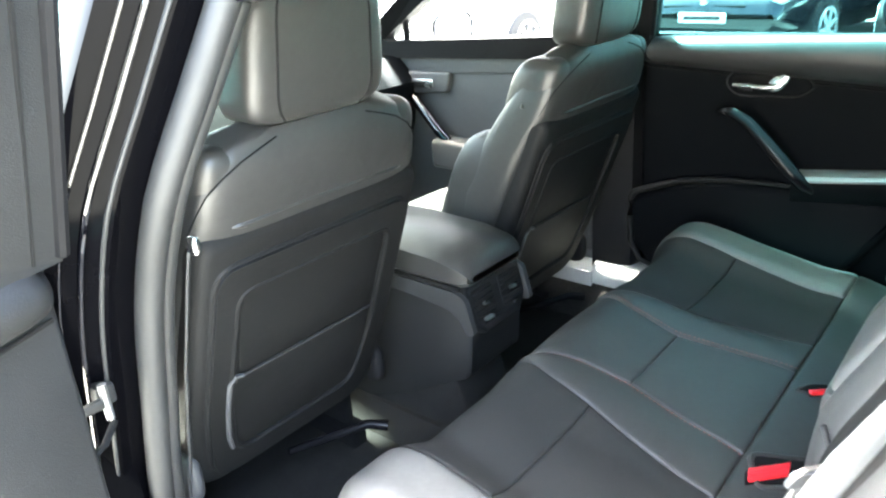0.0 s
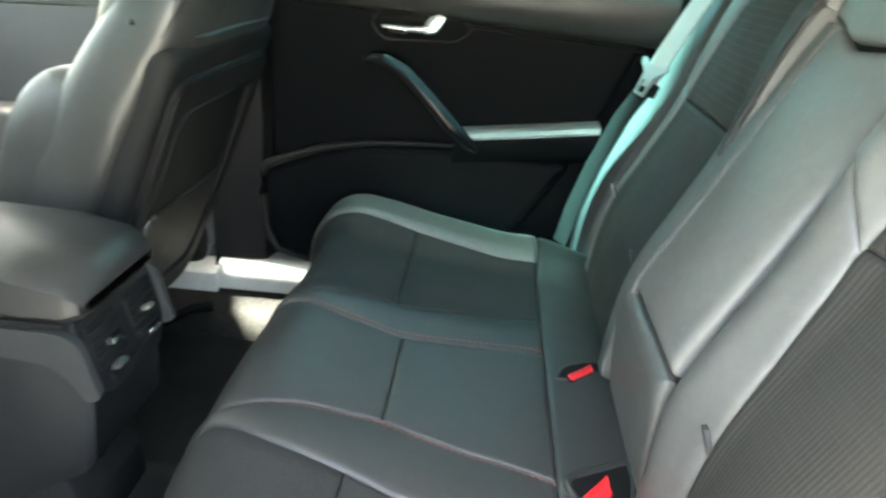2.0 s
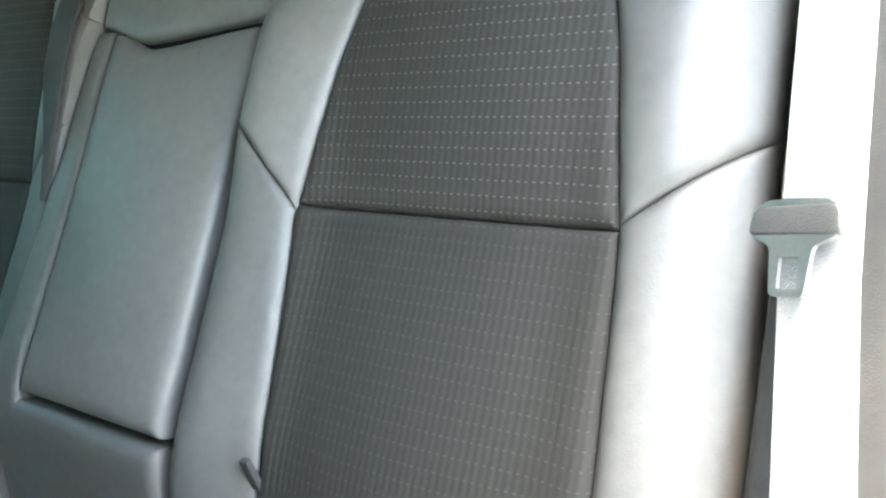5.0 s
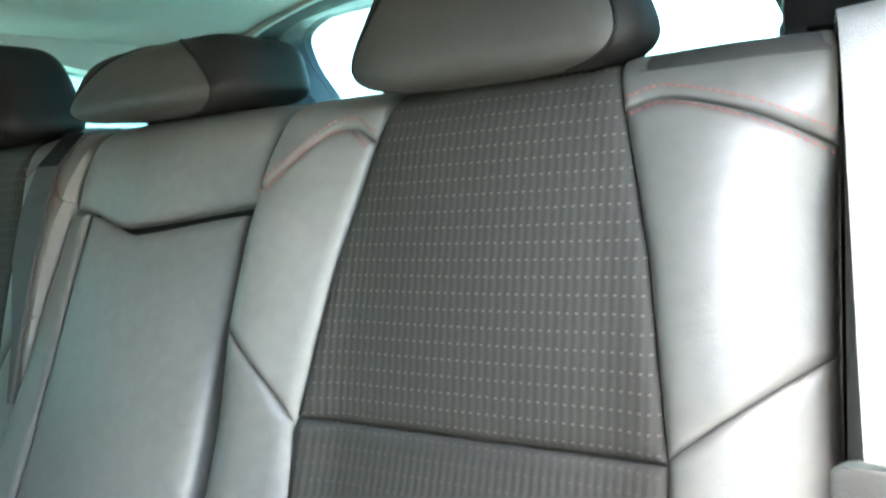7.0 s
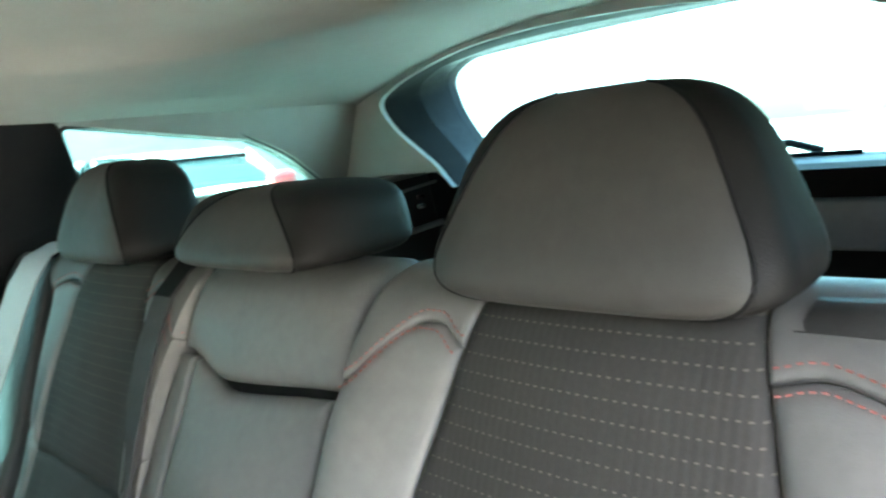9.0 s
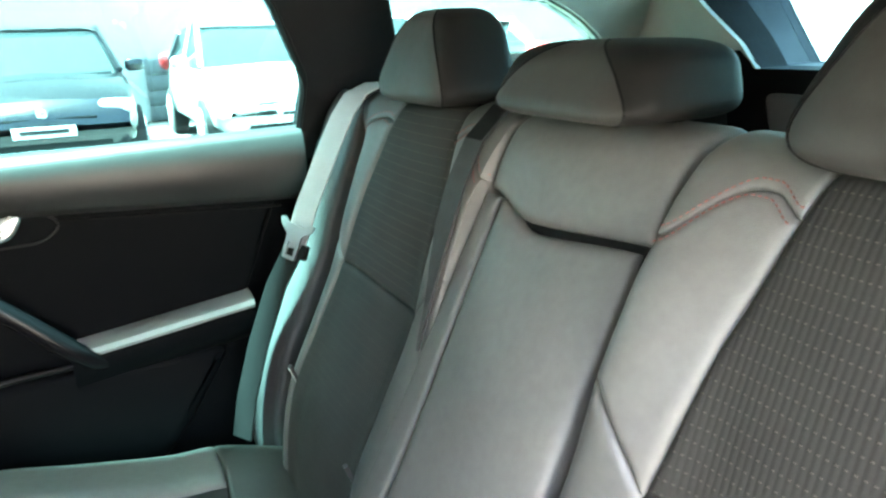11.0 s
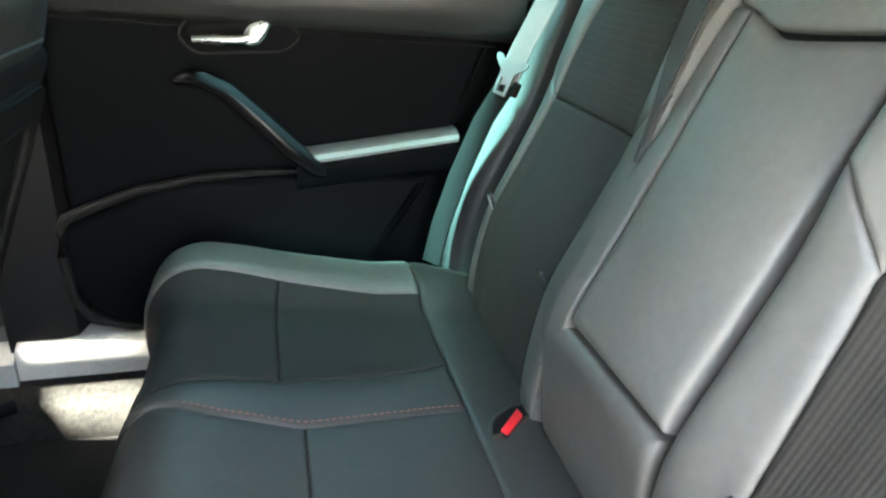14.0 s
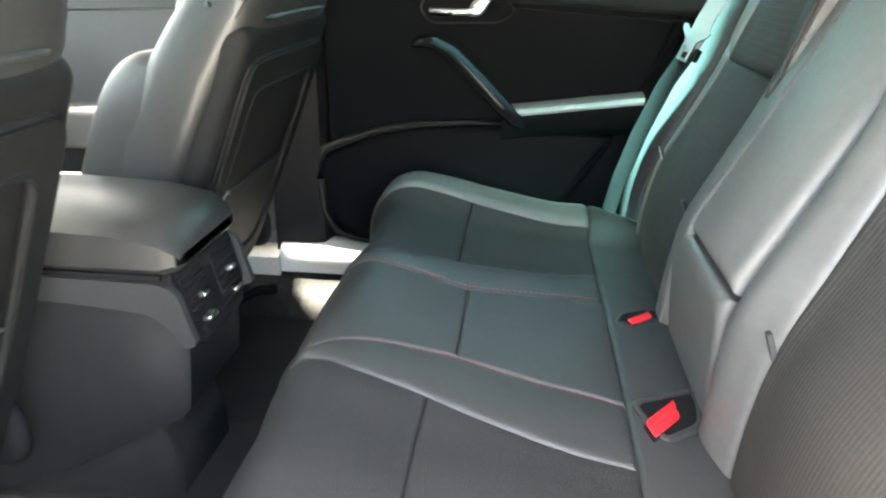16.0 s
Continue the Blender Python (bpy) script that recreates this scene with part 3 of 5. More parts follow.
def side_backrest(side):
    nm = "left" if side < 0 else "right"
    t = thing("rear_seat_backrest", (side * 0.35, 0.1, 0.55), "dark grey rear seat backrest with ribbed cloth centre and leather bolsters", "car seat", "rear seat backrests")
    X = lambda f: (lambda k: side * f(k))
    c = lambda v: (lambda s: v)
    ln = lambda a, b: (lambda s: a + (b - a) * s)
    part("upper_insert", back.patch(X(pin), X(pout), c(0.882), c(1.20), ns=24, nk=40, puff=0.006), CLOTH, t, "ribbed dark cloth with rows of pale dots")
    part("lower_insert", back.patch(X(pin), X(pout), c(0.46), c(0.882), ns=24, nk=40, puff=0.008), PLAINCLOTH, t, "ribbed dark cloth")
    e_in, e_out = X(lambda k: IN0 + (0.005 if side < 0 else 0.0)), X(lambda k: OUT1 + (0.026 if side > 0 else 0.0))
    top_in = lambda s: 1.062 + 0.050 * smooth01(s / 0.62) - 0.014 * smooth01((s - 0.72) / 0.28)
    top_out = lambda s: 1.103 + 0.008 * smooth01(s / 0.26) - 0.038 * max(0.0, (s - 0.12) / 0.88) ** 1.25
    fork_in, fork_out = ln(0.946, 0.877), ln(0.885, 0.953)
    for nme, xl, xr, fork, tp in (("inner_bolster", e_in, X(pin), fork_in, top_in), ("outer_bolster", X(pout), e_out, fork_out, top_out)):
        # Only the left inner bolster gets the brightened leather; light is put into its colour.
        hide = LIT_LEATHER if nme == "inner_bolster" and side < 0 else LEATHER
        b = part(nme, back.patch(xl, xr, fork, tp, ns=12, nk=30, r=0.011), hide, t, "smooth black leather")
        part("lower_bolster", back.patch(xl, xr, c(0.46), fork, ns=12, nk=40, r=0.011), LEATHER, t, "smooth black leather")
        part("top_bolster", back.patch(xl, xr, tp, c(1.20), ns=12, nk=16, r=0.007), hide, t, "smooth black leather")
        for dk in (-0.0065, 0.0065):
            def path(s, xl=xl, xr=xr, tp=tp, dk=dk):
                k = tp(s) + dk
                return xl(k) + (xr(k) - xl(k)) * s, k
            part("stitching", back.stitches(path, lift=0.0005), THREAD, b, "dull red stitching")
    # core behind the upholstery
    part("core", box(*sorted((side * 0.14, side * 0.585)), -0.14, -0.085, 0.46, 1.125, 0.01), PLASTIC, t)
    for tx, tk in ((0.224, 0.675), (0.502, 0.698)):
        p, n = back.at(side * tx, tk, 0.004)
        if tx > 0.4:
            part("tag_face", moved(box(-0.0035, 0.0035, 0.0035, 0.0048, -0.014, 0.014, 0.0004, 1), Matrix.Translation(p) @ pose(0, 0, 0, -22)), TAGPALE, t, "pale woven face of the tag")
        part("tag", moved(box(-0.0045, 0.0045, -0.002, 0.004, -0.017, 0.017, 0.0008), Matrix.Translation(p) @ pose(0, 0, 0, -20 if tk > .66 else -22)), TAG, t, "small black cloth tag with pale thread")
    return t


left_back, right_back = side_backrest(-1), side_backrest(1)
mid = thing("rear_centre_backrest", (0, 0.1, 0.55), "black leather centre backrest with fold-down armrest closed", "car seat")
cst = lambda v: (lambda s: v)
AL = line((0.68, -0.133), (1.05, -0.117))
AR = line((0.68, 0.082), (1.05, 0.106))


def slot(u):
    """Dip of the pull slot above the armrest, u from one side to the other."""
    v = 1 - u
    return 1.056 - 0.021 * smooth01(v / 0.34) * (1 - 0.75 * smooth01((v - 0.25) / 0.85))


# Armrest and head panel use the brightened leather, the foot below the darker one.
part("armrest_panel", back.patch(AL, AR, cst(0.683), lambda u: slot(u) - 0.008, ns=20, nk=40, r=0.012, puff=0.013), LIT_LEATHER, mid, "fold-down leather armrest")
part("head_panel", back.patch(lambda k: -0.130, lambda k: 0.134, slot, cst(1.20), ns=24, nk=24, r=0.012, puff=0.005), LIT_LEATHER, mid, "smooth black leather")
part("right_welt", back.patch(lambda k: AR(k) + 0.003, lambda k: 0.136, cst(0.60), cst(1.050), ns=6, nk=40, r=0.007), LEATHER, mid)
# Dark sheet paints the shade inside the pull slot.
part("pull_slot", back.patch(lambda k: -0.125, lambda k: 0.112, lambda u: slot(u) - 0.022, lambda u: slot(u) + 0.012, ns=12, nk=6, r=0.004, deep=0.03, lift=-0.013), DARK, mid, "dark slot for pulling the armrest down")
part("foot_panel", back.patch(lambda k: -0.134, lambda k: 0.134, cst(0.46), cst(0.676), ns=20, nk=20, r=0.012), LEATHER, mid, "leather foot of the centre backrest")
part("core", box(-0.136, 0.136, -0.14, -0.07, 0.46, 1.12, 0.01), PLASTIC, mid)

# side wings beside the backrest
for side in (-1, 1):
    wing_pad = Pad([(k, y - 0.004, z) for k, y, z in BACK], False, lambda x, k: -0.008 + 0.030 * smooth01((abs(x) - 0.592) / 0.10) - 0.03 * smooth01((abs(x) - 0.70) / 0.045))
    t = thing("seat_side_wing", (side * 0.65, 0.1, 0.55), "grey leather-covered wing between rear seat and door", "seat trim", "seat side wings")
    part("cover", wing_pad.patch(lambda k: 0.614 if side > 0 else -0.588, lambda k: side * 0.735, cst(0.48), cst(1.13), ns=14, nk=44, r=0.012), WING, t)
    part("seam", tube([wing_pad.at(side * 0.70, k, 0.0005)[0] for k in np.linspace(0.58, 1.12, 24)], 0.0018, 6), PLASTIC, t, "sewn seam")

# headrests
def headrest(x, w, h, zc, label, taper, yc=-0.062, hy=0.070, e2=0.40, left=(0.90, 0.35), right=(0.90, 0.35), thin=0.30):
    """A padded block with end panels beyond a seam; left and right: the seam's place at the bottom and how far it runs in at the top."""
    t = thing("rear_headrest", (x, yc, 1.12), label, "headrest", "rear headrests")
    nv, nq, edge = 40, 18, 7
    nu = 4 * nq
    half = {-1: left, 1: right}
    pw = lambda v, e: math.copysign(abs(v) ** e, v)
    at = lambda s, z: half[s][0] - half[s][1] * ((z + 1) / 2) ** 2

    def skin(z, ring_w, s, r, front):
        """Point at a fraction r of the half width on side s."""
        dep = (1 - r ** (2 / e2)) ** (e2 / 2) if r < 1 else 0.0
        return (x + s * w / 2 * ring_w * r * (1 - taper * (z + 1) / 2), yc + front * hy * ring_w * dep * (1 - thin * (z + 1) / 2) - 0.010 * z, zc + h / 2 * z)

    verts, faces = [], []
    for j in range(nv + 1):
        ph = -math.pi / 2 + math.pi * j / nv
        z, ring_w = pw(math.sin(ph), 0.5), abs(math.cos(ph)) ** 0.5
        for i in range(nu):
            quad, k = divmod(i, nq)
            s = 1 if quad in (0, 3) else -1
            front = 1 if quad < 2 else -1
            c = k if quad in (0, 2) else nq - k
            tb = math.acos(at(s, z) ** (1 / e2))
            th = tb * c / edge if c <= edge else tb + (math.pi / 2 - tb) * (c - edge) / (nq - edge)
            verts.append(skin(z, ring_w, s, abs(math.cos(th)) ** e2, front))
    sides = {-1: [], 1: [], 0: []}
    for j in range(nv):
        for i in range(nu):
            quad, k = divmod(i, nq)
            c = k if quad in (0, 2) else nq - 1 - k
            sides[0 if c >= edge else (1 if quad in (0, 3) else -1)].append((j * nu + i, j * nu + (i + 1) % nu, (j + 1) * nu + (i + 1) % nu, (j + 1) * nu + i))
    pad = part("pad", (verts, sides[0]), SHADED_LEATHER, t)
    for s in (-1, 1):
        # End panels carry their shade in the colour.
        part("side_panel", (verts, sides[s]), SHADED_PANEL, t, "end panel beyond the seam, blackened as if in shade")
        pts = []
        for k in range(21):
            ph = -1.25 + 2.55 * k / 20
            z = pw(math.sin(ph), 0.5)
            pts.append(skin(z, math.cos(ph) ** 0.5, s, at(s, z), 1))
        part("seam", tube(pts, 0.0014, 6), PLASTIC, pad, "sewn seam")
    for dx in (-w * 0.28, w * 0.28):
        part("post", tube([(x + dx, yc - 0.012, 1.09), (x + dx, yc - 0.012, zc)], 0.006, 10), CHROME, t, "chrome post")
        part("collar", tube([(x + dx, yc - 0.012, 1.132), (x + dx, yc - 0.012, 1.146)], 0.014, 14), PLASTIC, t, "black plastic collar")
    return t


headrest(-0.350, 0.274, 0.133, 1.197, "large black leather outer headrest", 0.40, hy=0.060, left=(0.88, 0.12), right=(0.92, 0.25), thin=0.62)
headrest(0.348, 0.262, 0.126, 1.197, "large black leather outer headrest", 0.50, left=(0.90, 0.34), right=(0.90, 0.34))
headrest(0.012, 0.250, 0.076, 1.179, "low wide black leather middle headrest", 0.14, -0.074, 0.082, 0.34, (0.90, 0.58), (0.90, 0.58))

# cushion
CUSH = [(0.10, 0.10, 0.480), (0.18, 0.18, 0.510), (0.24, 0.24, 0.530), (0.30, 0.30, 0.545), (0.40, 0.40, 0.558), (0.50, 0.50, 0.574), (0.60, 0.595, 0.596), (0.66, 0.648, 0.602), (0.72, 0.690, 0.584),
        (0.77, 0.714, 0.545), (0.83, 0.722, 0.490), (0.90, 0.716, 0.420), (0.98, 0.700, 0.340)]


def cush_offset(x, k):
    a = abs(x)
    dip = -0.014 * smooth01((a - 0.17) / 0.12) * smooth01((k - 0.26) / 0.1)
    bol = 0.034 * smooth01((a - 0.42) / 0.10) * (0.6 + 0.4 * smooth01((k - 0.22) / 0.3)) - 0.05 * smooth01((a - 0.585) / 0.075)
    return dip + bol


cush = Pad(CUSH, True, cush_offset)
bench = thing("rear_bench_cushion", (0, 0.5, 0.4), "dark grey rear bench cushion with red stitching, stretching across the car", "car seat")
rid = line((0.28, 0.262), (0.43, 0.226), (0.52, 0.202), (0.62, 0.188), (0.70, 0.172), (0.98, 0.165))
sti = line((0.28, 0.142), (0.40, 0.122), (0.50, 0.100), (0.60, 0.112), (0.68, 0.135), (0.98, 0.15))
bol = line((0.28, 0.475), (0.65, 0.495), (0.98, 0.50))
end = line((0.10, 0.64), (0.3, 0.655), (0.65, 0.655), (0.98, 0.64))
K0, K1 = 0.285, 0.97
part("rear_strip", cush.patch(lambda k: -0.66, lambda k: 0.66, cst(0.11), cst(K0), ns=60, nk=10, r=0.008), WELT, bench, "smooth leather strip behind the seat cloth")
part("middle_insert", cush.patch(lambda k: -sti(k), lambda k: sti(k), cst(K0), cst(0.497), ns=16, nk=16, r=0.006, puff=0.004), WELT, bench)
part("middle_front", cush.patch(lambda k: -sti(k), lambda k: sti(k), cst(0.497), cst(K1), ns=16, nk=34, r=0.006, puff=0.004), WELT, bench)
for side in (-1, 1):
    sx = lambda f, side=side: (lambda k: side * f(k))
    b = part("ridge", cush.patch(sx(sti), sx(rid), cst(K0), cst(K1), ns=8, nk=44, r=0.009, puff=0.004), WELT, bench, "leather welt with red stitching")
    part("stitching", cush.stitches(lambda s, side=side: (side * (sti(K0 + (K1 - K0) * s) + 0.009), K0 + (K1 - K0) * s), size=(0.0042, 0.0015, 0.0004), lift=0.0014), THREAD, b, "dull red stitching")
    part("seat_insert", cush.patch(sx(rid), sx(bol), cst(K0), cst(0.522), ns=18, nk=18, r=0.007, puff=0.008), WEAVE, bench)
    part("seat_front", cush.patch(sx(rid), sx(bol), cst(0.522), cst(K1), ns=18, nk=34, r=0.007, puff=0.006), WEAVE, bench)
    part("side_bolster", cush.patch(sx(bol), sx(end), cst(K0), cst(K1), ns=14, nk=44, r=0.012), LEATHER, bench, "leather side bolster")
part("base", box(-0.62, 0.62, 0.22, 0.69, 0.26, 0.50, 0.02), PLASTIC, bench)

# belt buckles in the rear strip: a dark slab painted as a recess's shade, with a sewn rim, and a grooved red button
# lying askew on it
BUCKLES = (
    (rounded([(-0.058, 0.188), (-0.085, 0.184), (-0.137, 0.192), (-0.196, 0.246), (-0.137, 0.280)], [0.02, 0.02, 0.02, 0.015, 0.02]),
     [(-0.108, 0.223), (-0.137, 0.218), (-0.200, 0.259), (-0.176, 0.267)], 1.0),
    (rounded([(0.083, 0.272), (0.100, 0.240), (0.152, 0.194), (0.174, 0.193), (0.164, 0.218), (0.122, 0.260)], [0.008, 0.02, 0.015, 0.008, 0.015, 0.03]),
     [(0.153, 0.213), (0.139, 0.209), (0.089, 0.247), (0.097, 0.254)], 0.5),
)
for pocket, key, sc in BUCKLES:
    mid = sum((Vector((q[0], q[1])) for q in key), Vector((0, 0))) / 4
    sunk = lambda a, b, d: (a, b, 0.530 + 0.30 * (b - 0.24) + d)
    t = thing("belt_buckle", sunk(mid.x, mid.y, 0), "black belt buckle with red button sunk in the seat", "seat belt buckle", "rear belt buckles")
    part("pocket", slab(pocket, sunk, -0.012, 0.0015, 0.001), DARK, t, "dark slab painted as the shade of a recess")
    part("rim", tube([sunk(q.x, q.y, -0.001) for q in pocket], 0.0045 * sc + 0.001, 8, closed=True), WELT, t, "sewn rim of the pocket")
    wider = [mid + (Vector(q) - mid) * 1.14 for q in key]
    part("housing", slab(rounded(wider, 0.004), sunk, -0.02, 0.0025, 0.002), PLASTIC, t)
    part("button", slab(rounded(key, 0.004 * sc + 0.001), sunk, -0.01, 0.0065, 0.003), RED, t, "bright red press button")
    if sc == 1.0:
        edge = [Vector(key[0]).lerp(Vector(key[1]), f) for f in (0.05, 0.47)] + [Vector(key[3]).lerp(Vector(key[2]), f) for f in (0.47, 0.05)]
        part("button_step", slab(rounded(edge, 0.003), sunk, 0.0, 0.0095, 0.002), RED, t, "raised half of the red button")

# ---- belts on the outer seats ----
for side in (-1, 1):
    t = thing("seat_belt", (side * 0.63, 0.06, 0.95), "grey seat belt with steel tongue, hanging beside the rear seat", "seat belt", "outer seat belts")
    rows = []
    for z, y, x, hw in ((1.142, -0.150, 0.600, 0.022), (1.150, -0.105, 0.602, 0.023), (1.150, -0.060, 0.604, 0.0235), (1.135, -0.022, 0.606, 0.0235), (1.10, 0.004, 0.608, 0.0235), (1.05, 0.030, 0.610, 0.0235), (0.95, 0.078, 0.614, 0.0235), (0.88, 0.105, 0.617, 0.0235), (0.80, 0.143, 0.624, 0.0235), (0.70, 0.200, 0.634, 0.0235), (0.58, 0.243, 0.646, 0.0235), (0.52, 0.255, 0.65, 0.0235)):
        rows.append(((side * x, y, z), (side * hw * 0.84, hw * 0.54, 0)))
    if side > 0:
        rows[8:] = [((x, y, z), (0.0200, 0.0120, 0)) for z, y, x in ((0.815, 0.140, 0.628), (0.71, 0.180, 0.636), (0.61, 0.210, 0.642), (0.53, 0.226, 0.646))]
    part("webbing", ribbon(rows[:8]), WEBBING, t, "pale grey shoulder webbing")
    # Right lap strap has its shade in the colour; the left keeps plain webbing.
    part("lap_webbing", ribbon(rows[7:]), DARKENED_WEB if side > 0 else WEBBING, t, "lap webbing below the tongue")
    m = Matrix.Translation((0.616, 0.100, 0.900) if side > 0 else (0.606, 0.106, 0.894)) @ pose(0, 0, 0, 111, 0, 0) @ pose(0, 0, 0, 0, 32, 0) @ Matrix.Scale(1.0 if side > 0 else 0.72, 4)
    turn = (lambda d: d) if side > 0 else mirrored
    tong = rounded([(-0.036, 0.006), (-0.038, 0.026), (-0.024, 0.034), (0.024, 0.034), (0.038, 0.026), (0.036, 0.006), (0.018, -0.002), (0.0145, -0.040), (-0.0145, -0.040), (-0.018, -0.002)], 0.005)
    if side > 0:
        tong = rounded([(-0.034, 0.016), (-0.038, 0.026), (-0.031, 0.029), (-0.018, 0.021), (0.018, 0.021), (0.031, 0.029), (0.038, 0.026), (0.034, 0.016), (0.016, 0.002), (0.0145, -0.040), (-0.0145, -0.040), (-0.016, 0.002)], 0.004)
    hole = [(-0.0085, -0.034), (0.0085, -0.034), (0.0085, -0.010), (-0.0085, -0.010)]
    part("tongue", turn(moved(plate(tong, [hole], lambda a, b, d: (a, b, -0.003 - d), 0.004), m)), STEEL, t, "steel tongue with a square hole", smooth=False)
    if side < 0:
        part("tongue_grip", turn(moved(slab(rounded([(-0.040, 0.006), (0.040, 0.006), (0.036, 0.030), (-0.036, 0.030)], 0.008), lambda a, b, d: (a, b, -d), 0.0, 0.008, 0.003), m)), GRIP, t, "grip of the tongue")
    if side > 0:
        part("belt_stop", turn(moved(box(-0.034, -0.020, -0.034, -0.008, -0.008, 0.004, 0.003), m)), DARK, t, "black plastic belt stop")
t = thing("centre_belt", (0.16, 0.05, 1.0), "black lap belt of the middle seat lying on the backrest", "seat belt")
rows = []
for k, x in ((1.20, 0.205), (1.15, 0.195), (1.10, 0.186), (1.05, 0.174), (1.00, 0.162), (0.96, 0.153), (0.92, 0.147), (0.86, 0.142)):
    p, n = back.at(x, k, 0.005)
    rows.append((p, Vector((0.021 * (1 if k > 1.0 else max(0.12, (k - 0.88) / 0.13)), 0, 0))))
part("webbing", ribbon(rows), BLACKWEB, t)
part("stitched_end", ribbon([(Vector(p) + Vector((0, 0.002, 0.0)), h * 0.9) for p, h in rows[1:3]], 0.001), DARKENED_WEB, t, "stitched fold of the strap")

# backrest top cover with the release lever, left
t = thing("backrest_release_cover", (-0.52, -0.08, 1.135), "dark plastic release cover on the backrest's top edge", "seat trim")
part("cover", loft([[Vector((x, y, z)) for y, z in ((-0.090, 1.116), (-0.087, 1.138 - e), (-0.060, 1.139 - e), (-0.047, 1.135 - e), (-0.041, 1.126), (-0.043, 1.118), (-0.058, 1.108))] for x, e in ((-0.464, 0.010), (-0.470, 0.001), (-0.52, 0.0), (-0.574, 0.001), (-0.582, 0.010))]), WELT, t)
part("lever", box(-0.572, -0.482, -0.0455, -0.0405, 1.1215, 1.1240, 0.001), PLASTIC, t, "black gap of the release lever")
t = thing("belt_guide", (-0.60, -0.16, 1.13), "black plastic belt guide on the shelf behind the seat", "belt guide")
part("housing", join(box(-0.66, -0.548, -0.21, -0.13, 1.148, 1.176, 0.006), box(-0.566, -0.548, -0.21, -0.13, 1.075, 1.152, 0.005), box(-0.66, -0.548, -0.21, -0.19, 1.075, 1.152, 0.004)), PLASTIC, t)
part("slot", box(-0.655, -0.567, -0.189, -0.180, 1.09, 1.147, 0.002), DARK, t, "dark belt slot")
part("cap", superpad(-0.548, -0.19, 1.130, 0.013, 0.030, 0.020, 0.6, 0.6, nu=20, nv=12), GREYPLASTIC, t, "grey rounded cap")
t = thing("pillar_foot_trim", (-0.62, -0.30, 1.17), "grey plastic pillar foot above the belt guide", "car trim")
part("cover", superpad(-0.625, -0.33, 1.184, 0.080, 0.19, 0.022, 0.6, 0.45, nu=48, nv=20), VINYL, t)
part("clip", superpad(-0.548, -0.34, 1.166, 0.016, 0.05, 0.016, 0.6, 0.6, nu=20, nv=12), PLASTIC, t, "black clip below the trim")


# wiper outside the rear window
t = thing("rear_wiper", (-0.15, -0.915, 1.165), "black wiper arm outside the rear window", "wiper")
part("arm", tube([(-0.02, -0.915, 1.150), (-0.10, -0.917, 1.170), (-0.19, -0.917, 1.176), (-0.24, -0.915, 1.160)], 0.007, 8), PLASTIC, t)
part("blade", box(-0.30, 0.16, -0.905, -0.897, 1.152, 1.160, 0.002), DARK, t, "rubber wiper blade")

# boot side trim
t = thing("boot_side_trim", (0.54, -0.62, 1.0), "black boot side trim with recessed handle and switches", "boot trim")
bt = lambda y, z, d: (0.540 - d, y, z)
part("panel", slab(rounded([(-0.22, 0.95), (-0.22, 1.150), (-0.45, 1.176), (-0.80, 1.184), (-0.84, 0.95)], 0.02), bt, -0.02, 0.012, 0.006), LEDGE, t)
# Edges and recess use paler vinyl to stand in for light missing here.
part("ledge", tube([(0.528, -0.24, 1.150), (0.528, -0.47, 1.160), (0.528, -0.80, 1.180)], 0.007, 8), VINYL, t, "grey upper edge")
part("step", tube([(0.527, -0.58, 1.128), (0.527, -0.63, 1.134), (0.527, -0.82, 1.154)], 0.0035, 8), VINYL, t, "grey edge of a step")
part("recess", slab(rounded([(-0.640, 1.098), (-0.640, 1.126), (-0.715, 1.130), (-0.715, 1.100)], 0.006), bt, 0.010, 0.014, 0.002), VINYL, t, "grey recessed handle")
# Raised dark slab stands for the shade in the handle's slot.
part("handle_slot", slab(rounded([(-0.648, 1.103), (-0.648, 1.114), (-0.708, 1.117), (-0.708, 1.106)], 0.004), bt, 0.013, 0.0152, 0.001), DARK, t, "dark slot of the handle")
for dz in (0.0, 0.020):
    part("switch", superpad(0.524, -0.764, 1.106 + dz, 0.006, 0.013, 0.006, 0.6, 0.6, nu=16, nv=10), CHROME, t, "small bright switch")
part("lower_ledge", tube([(0.527, -0.45, 1.040), (0.527, -0.69, 1.052), (0.527, -0.83, 1.062)], 0.007, 8), VINYL, t, "grey lower edge")


# ---- rear doors: one closed, one standing open ----
DOOR = rounded([(0.045, 1.062), (0.09, 0.96), (0.19, 0.72), (0.33, 0.50), (0.46, 0.40), (0.80, 0.385), (0.885, 0.45), (0.895, 1.055)], [0.01, 0.05, 0.1, 0.1, 0.06, 0.08, 0.06, 0.01])


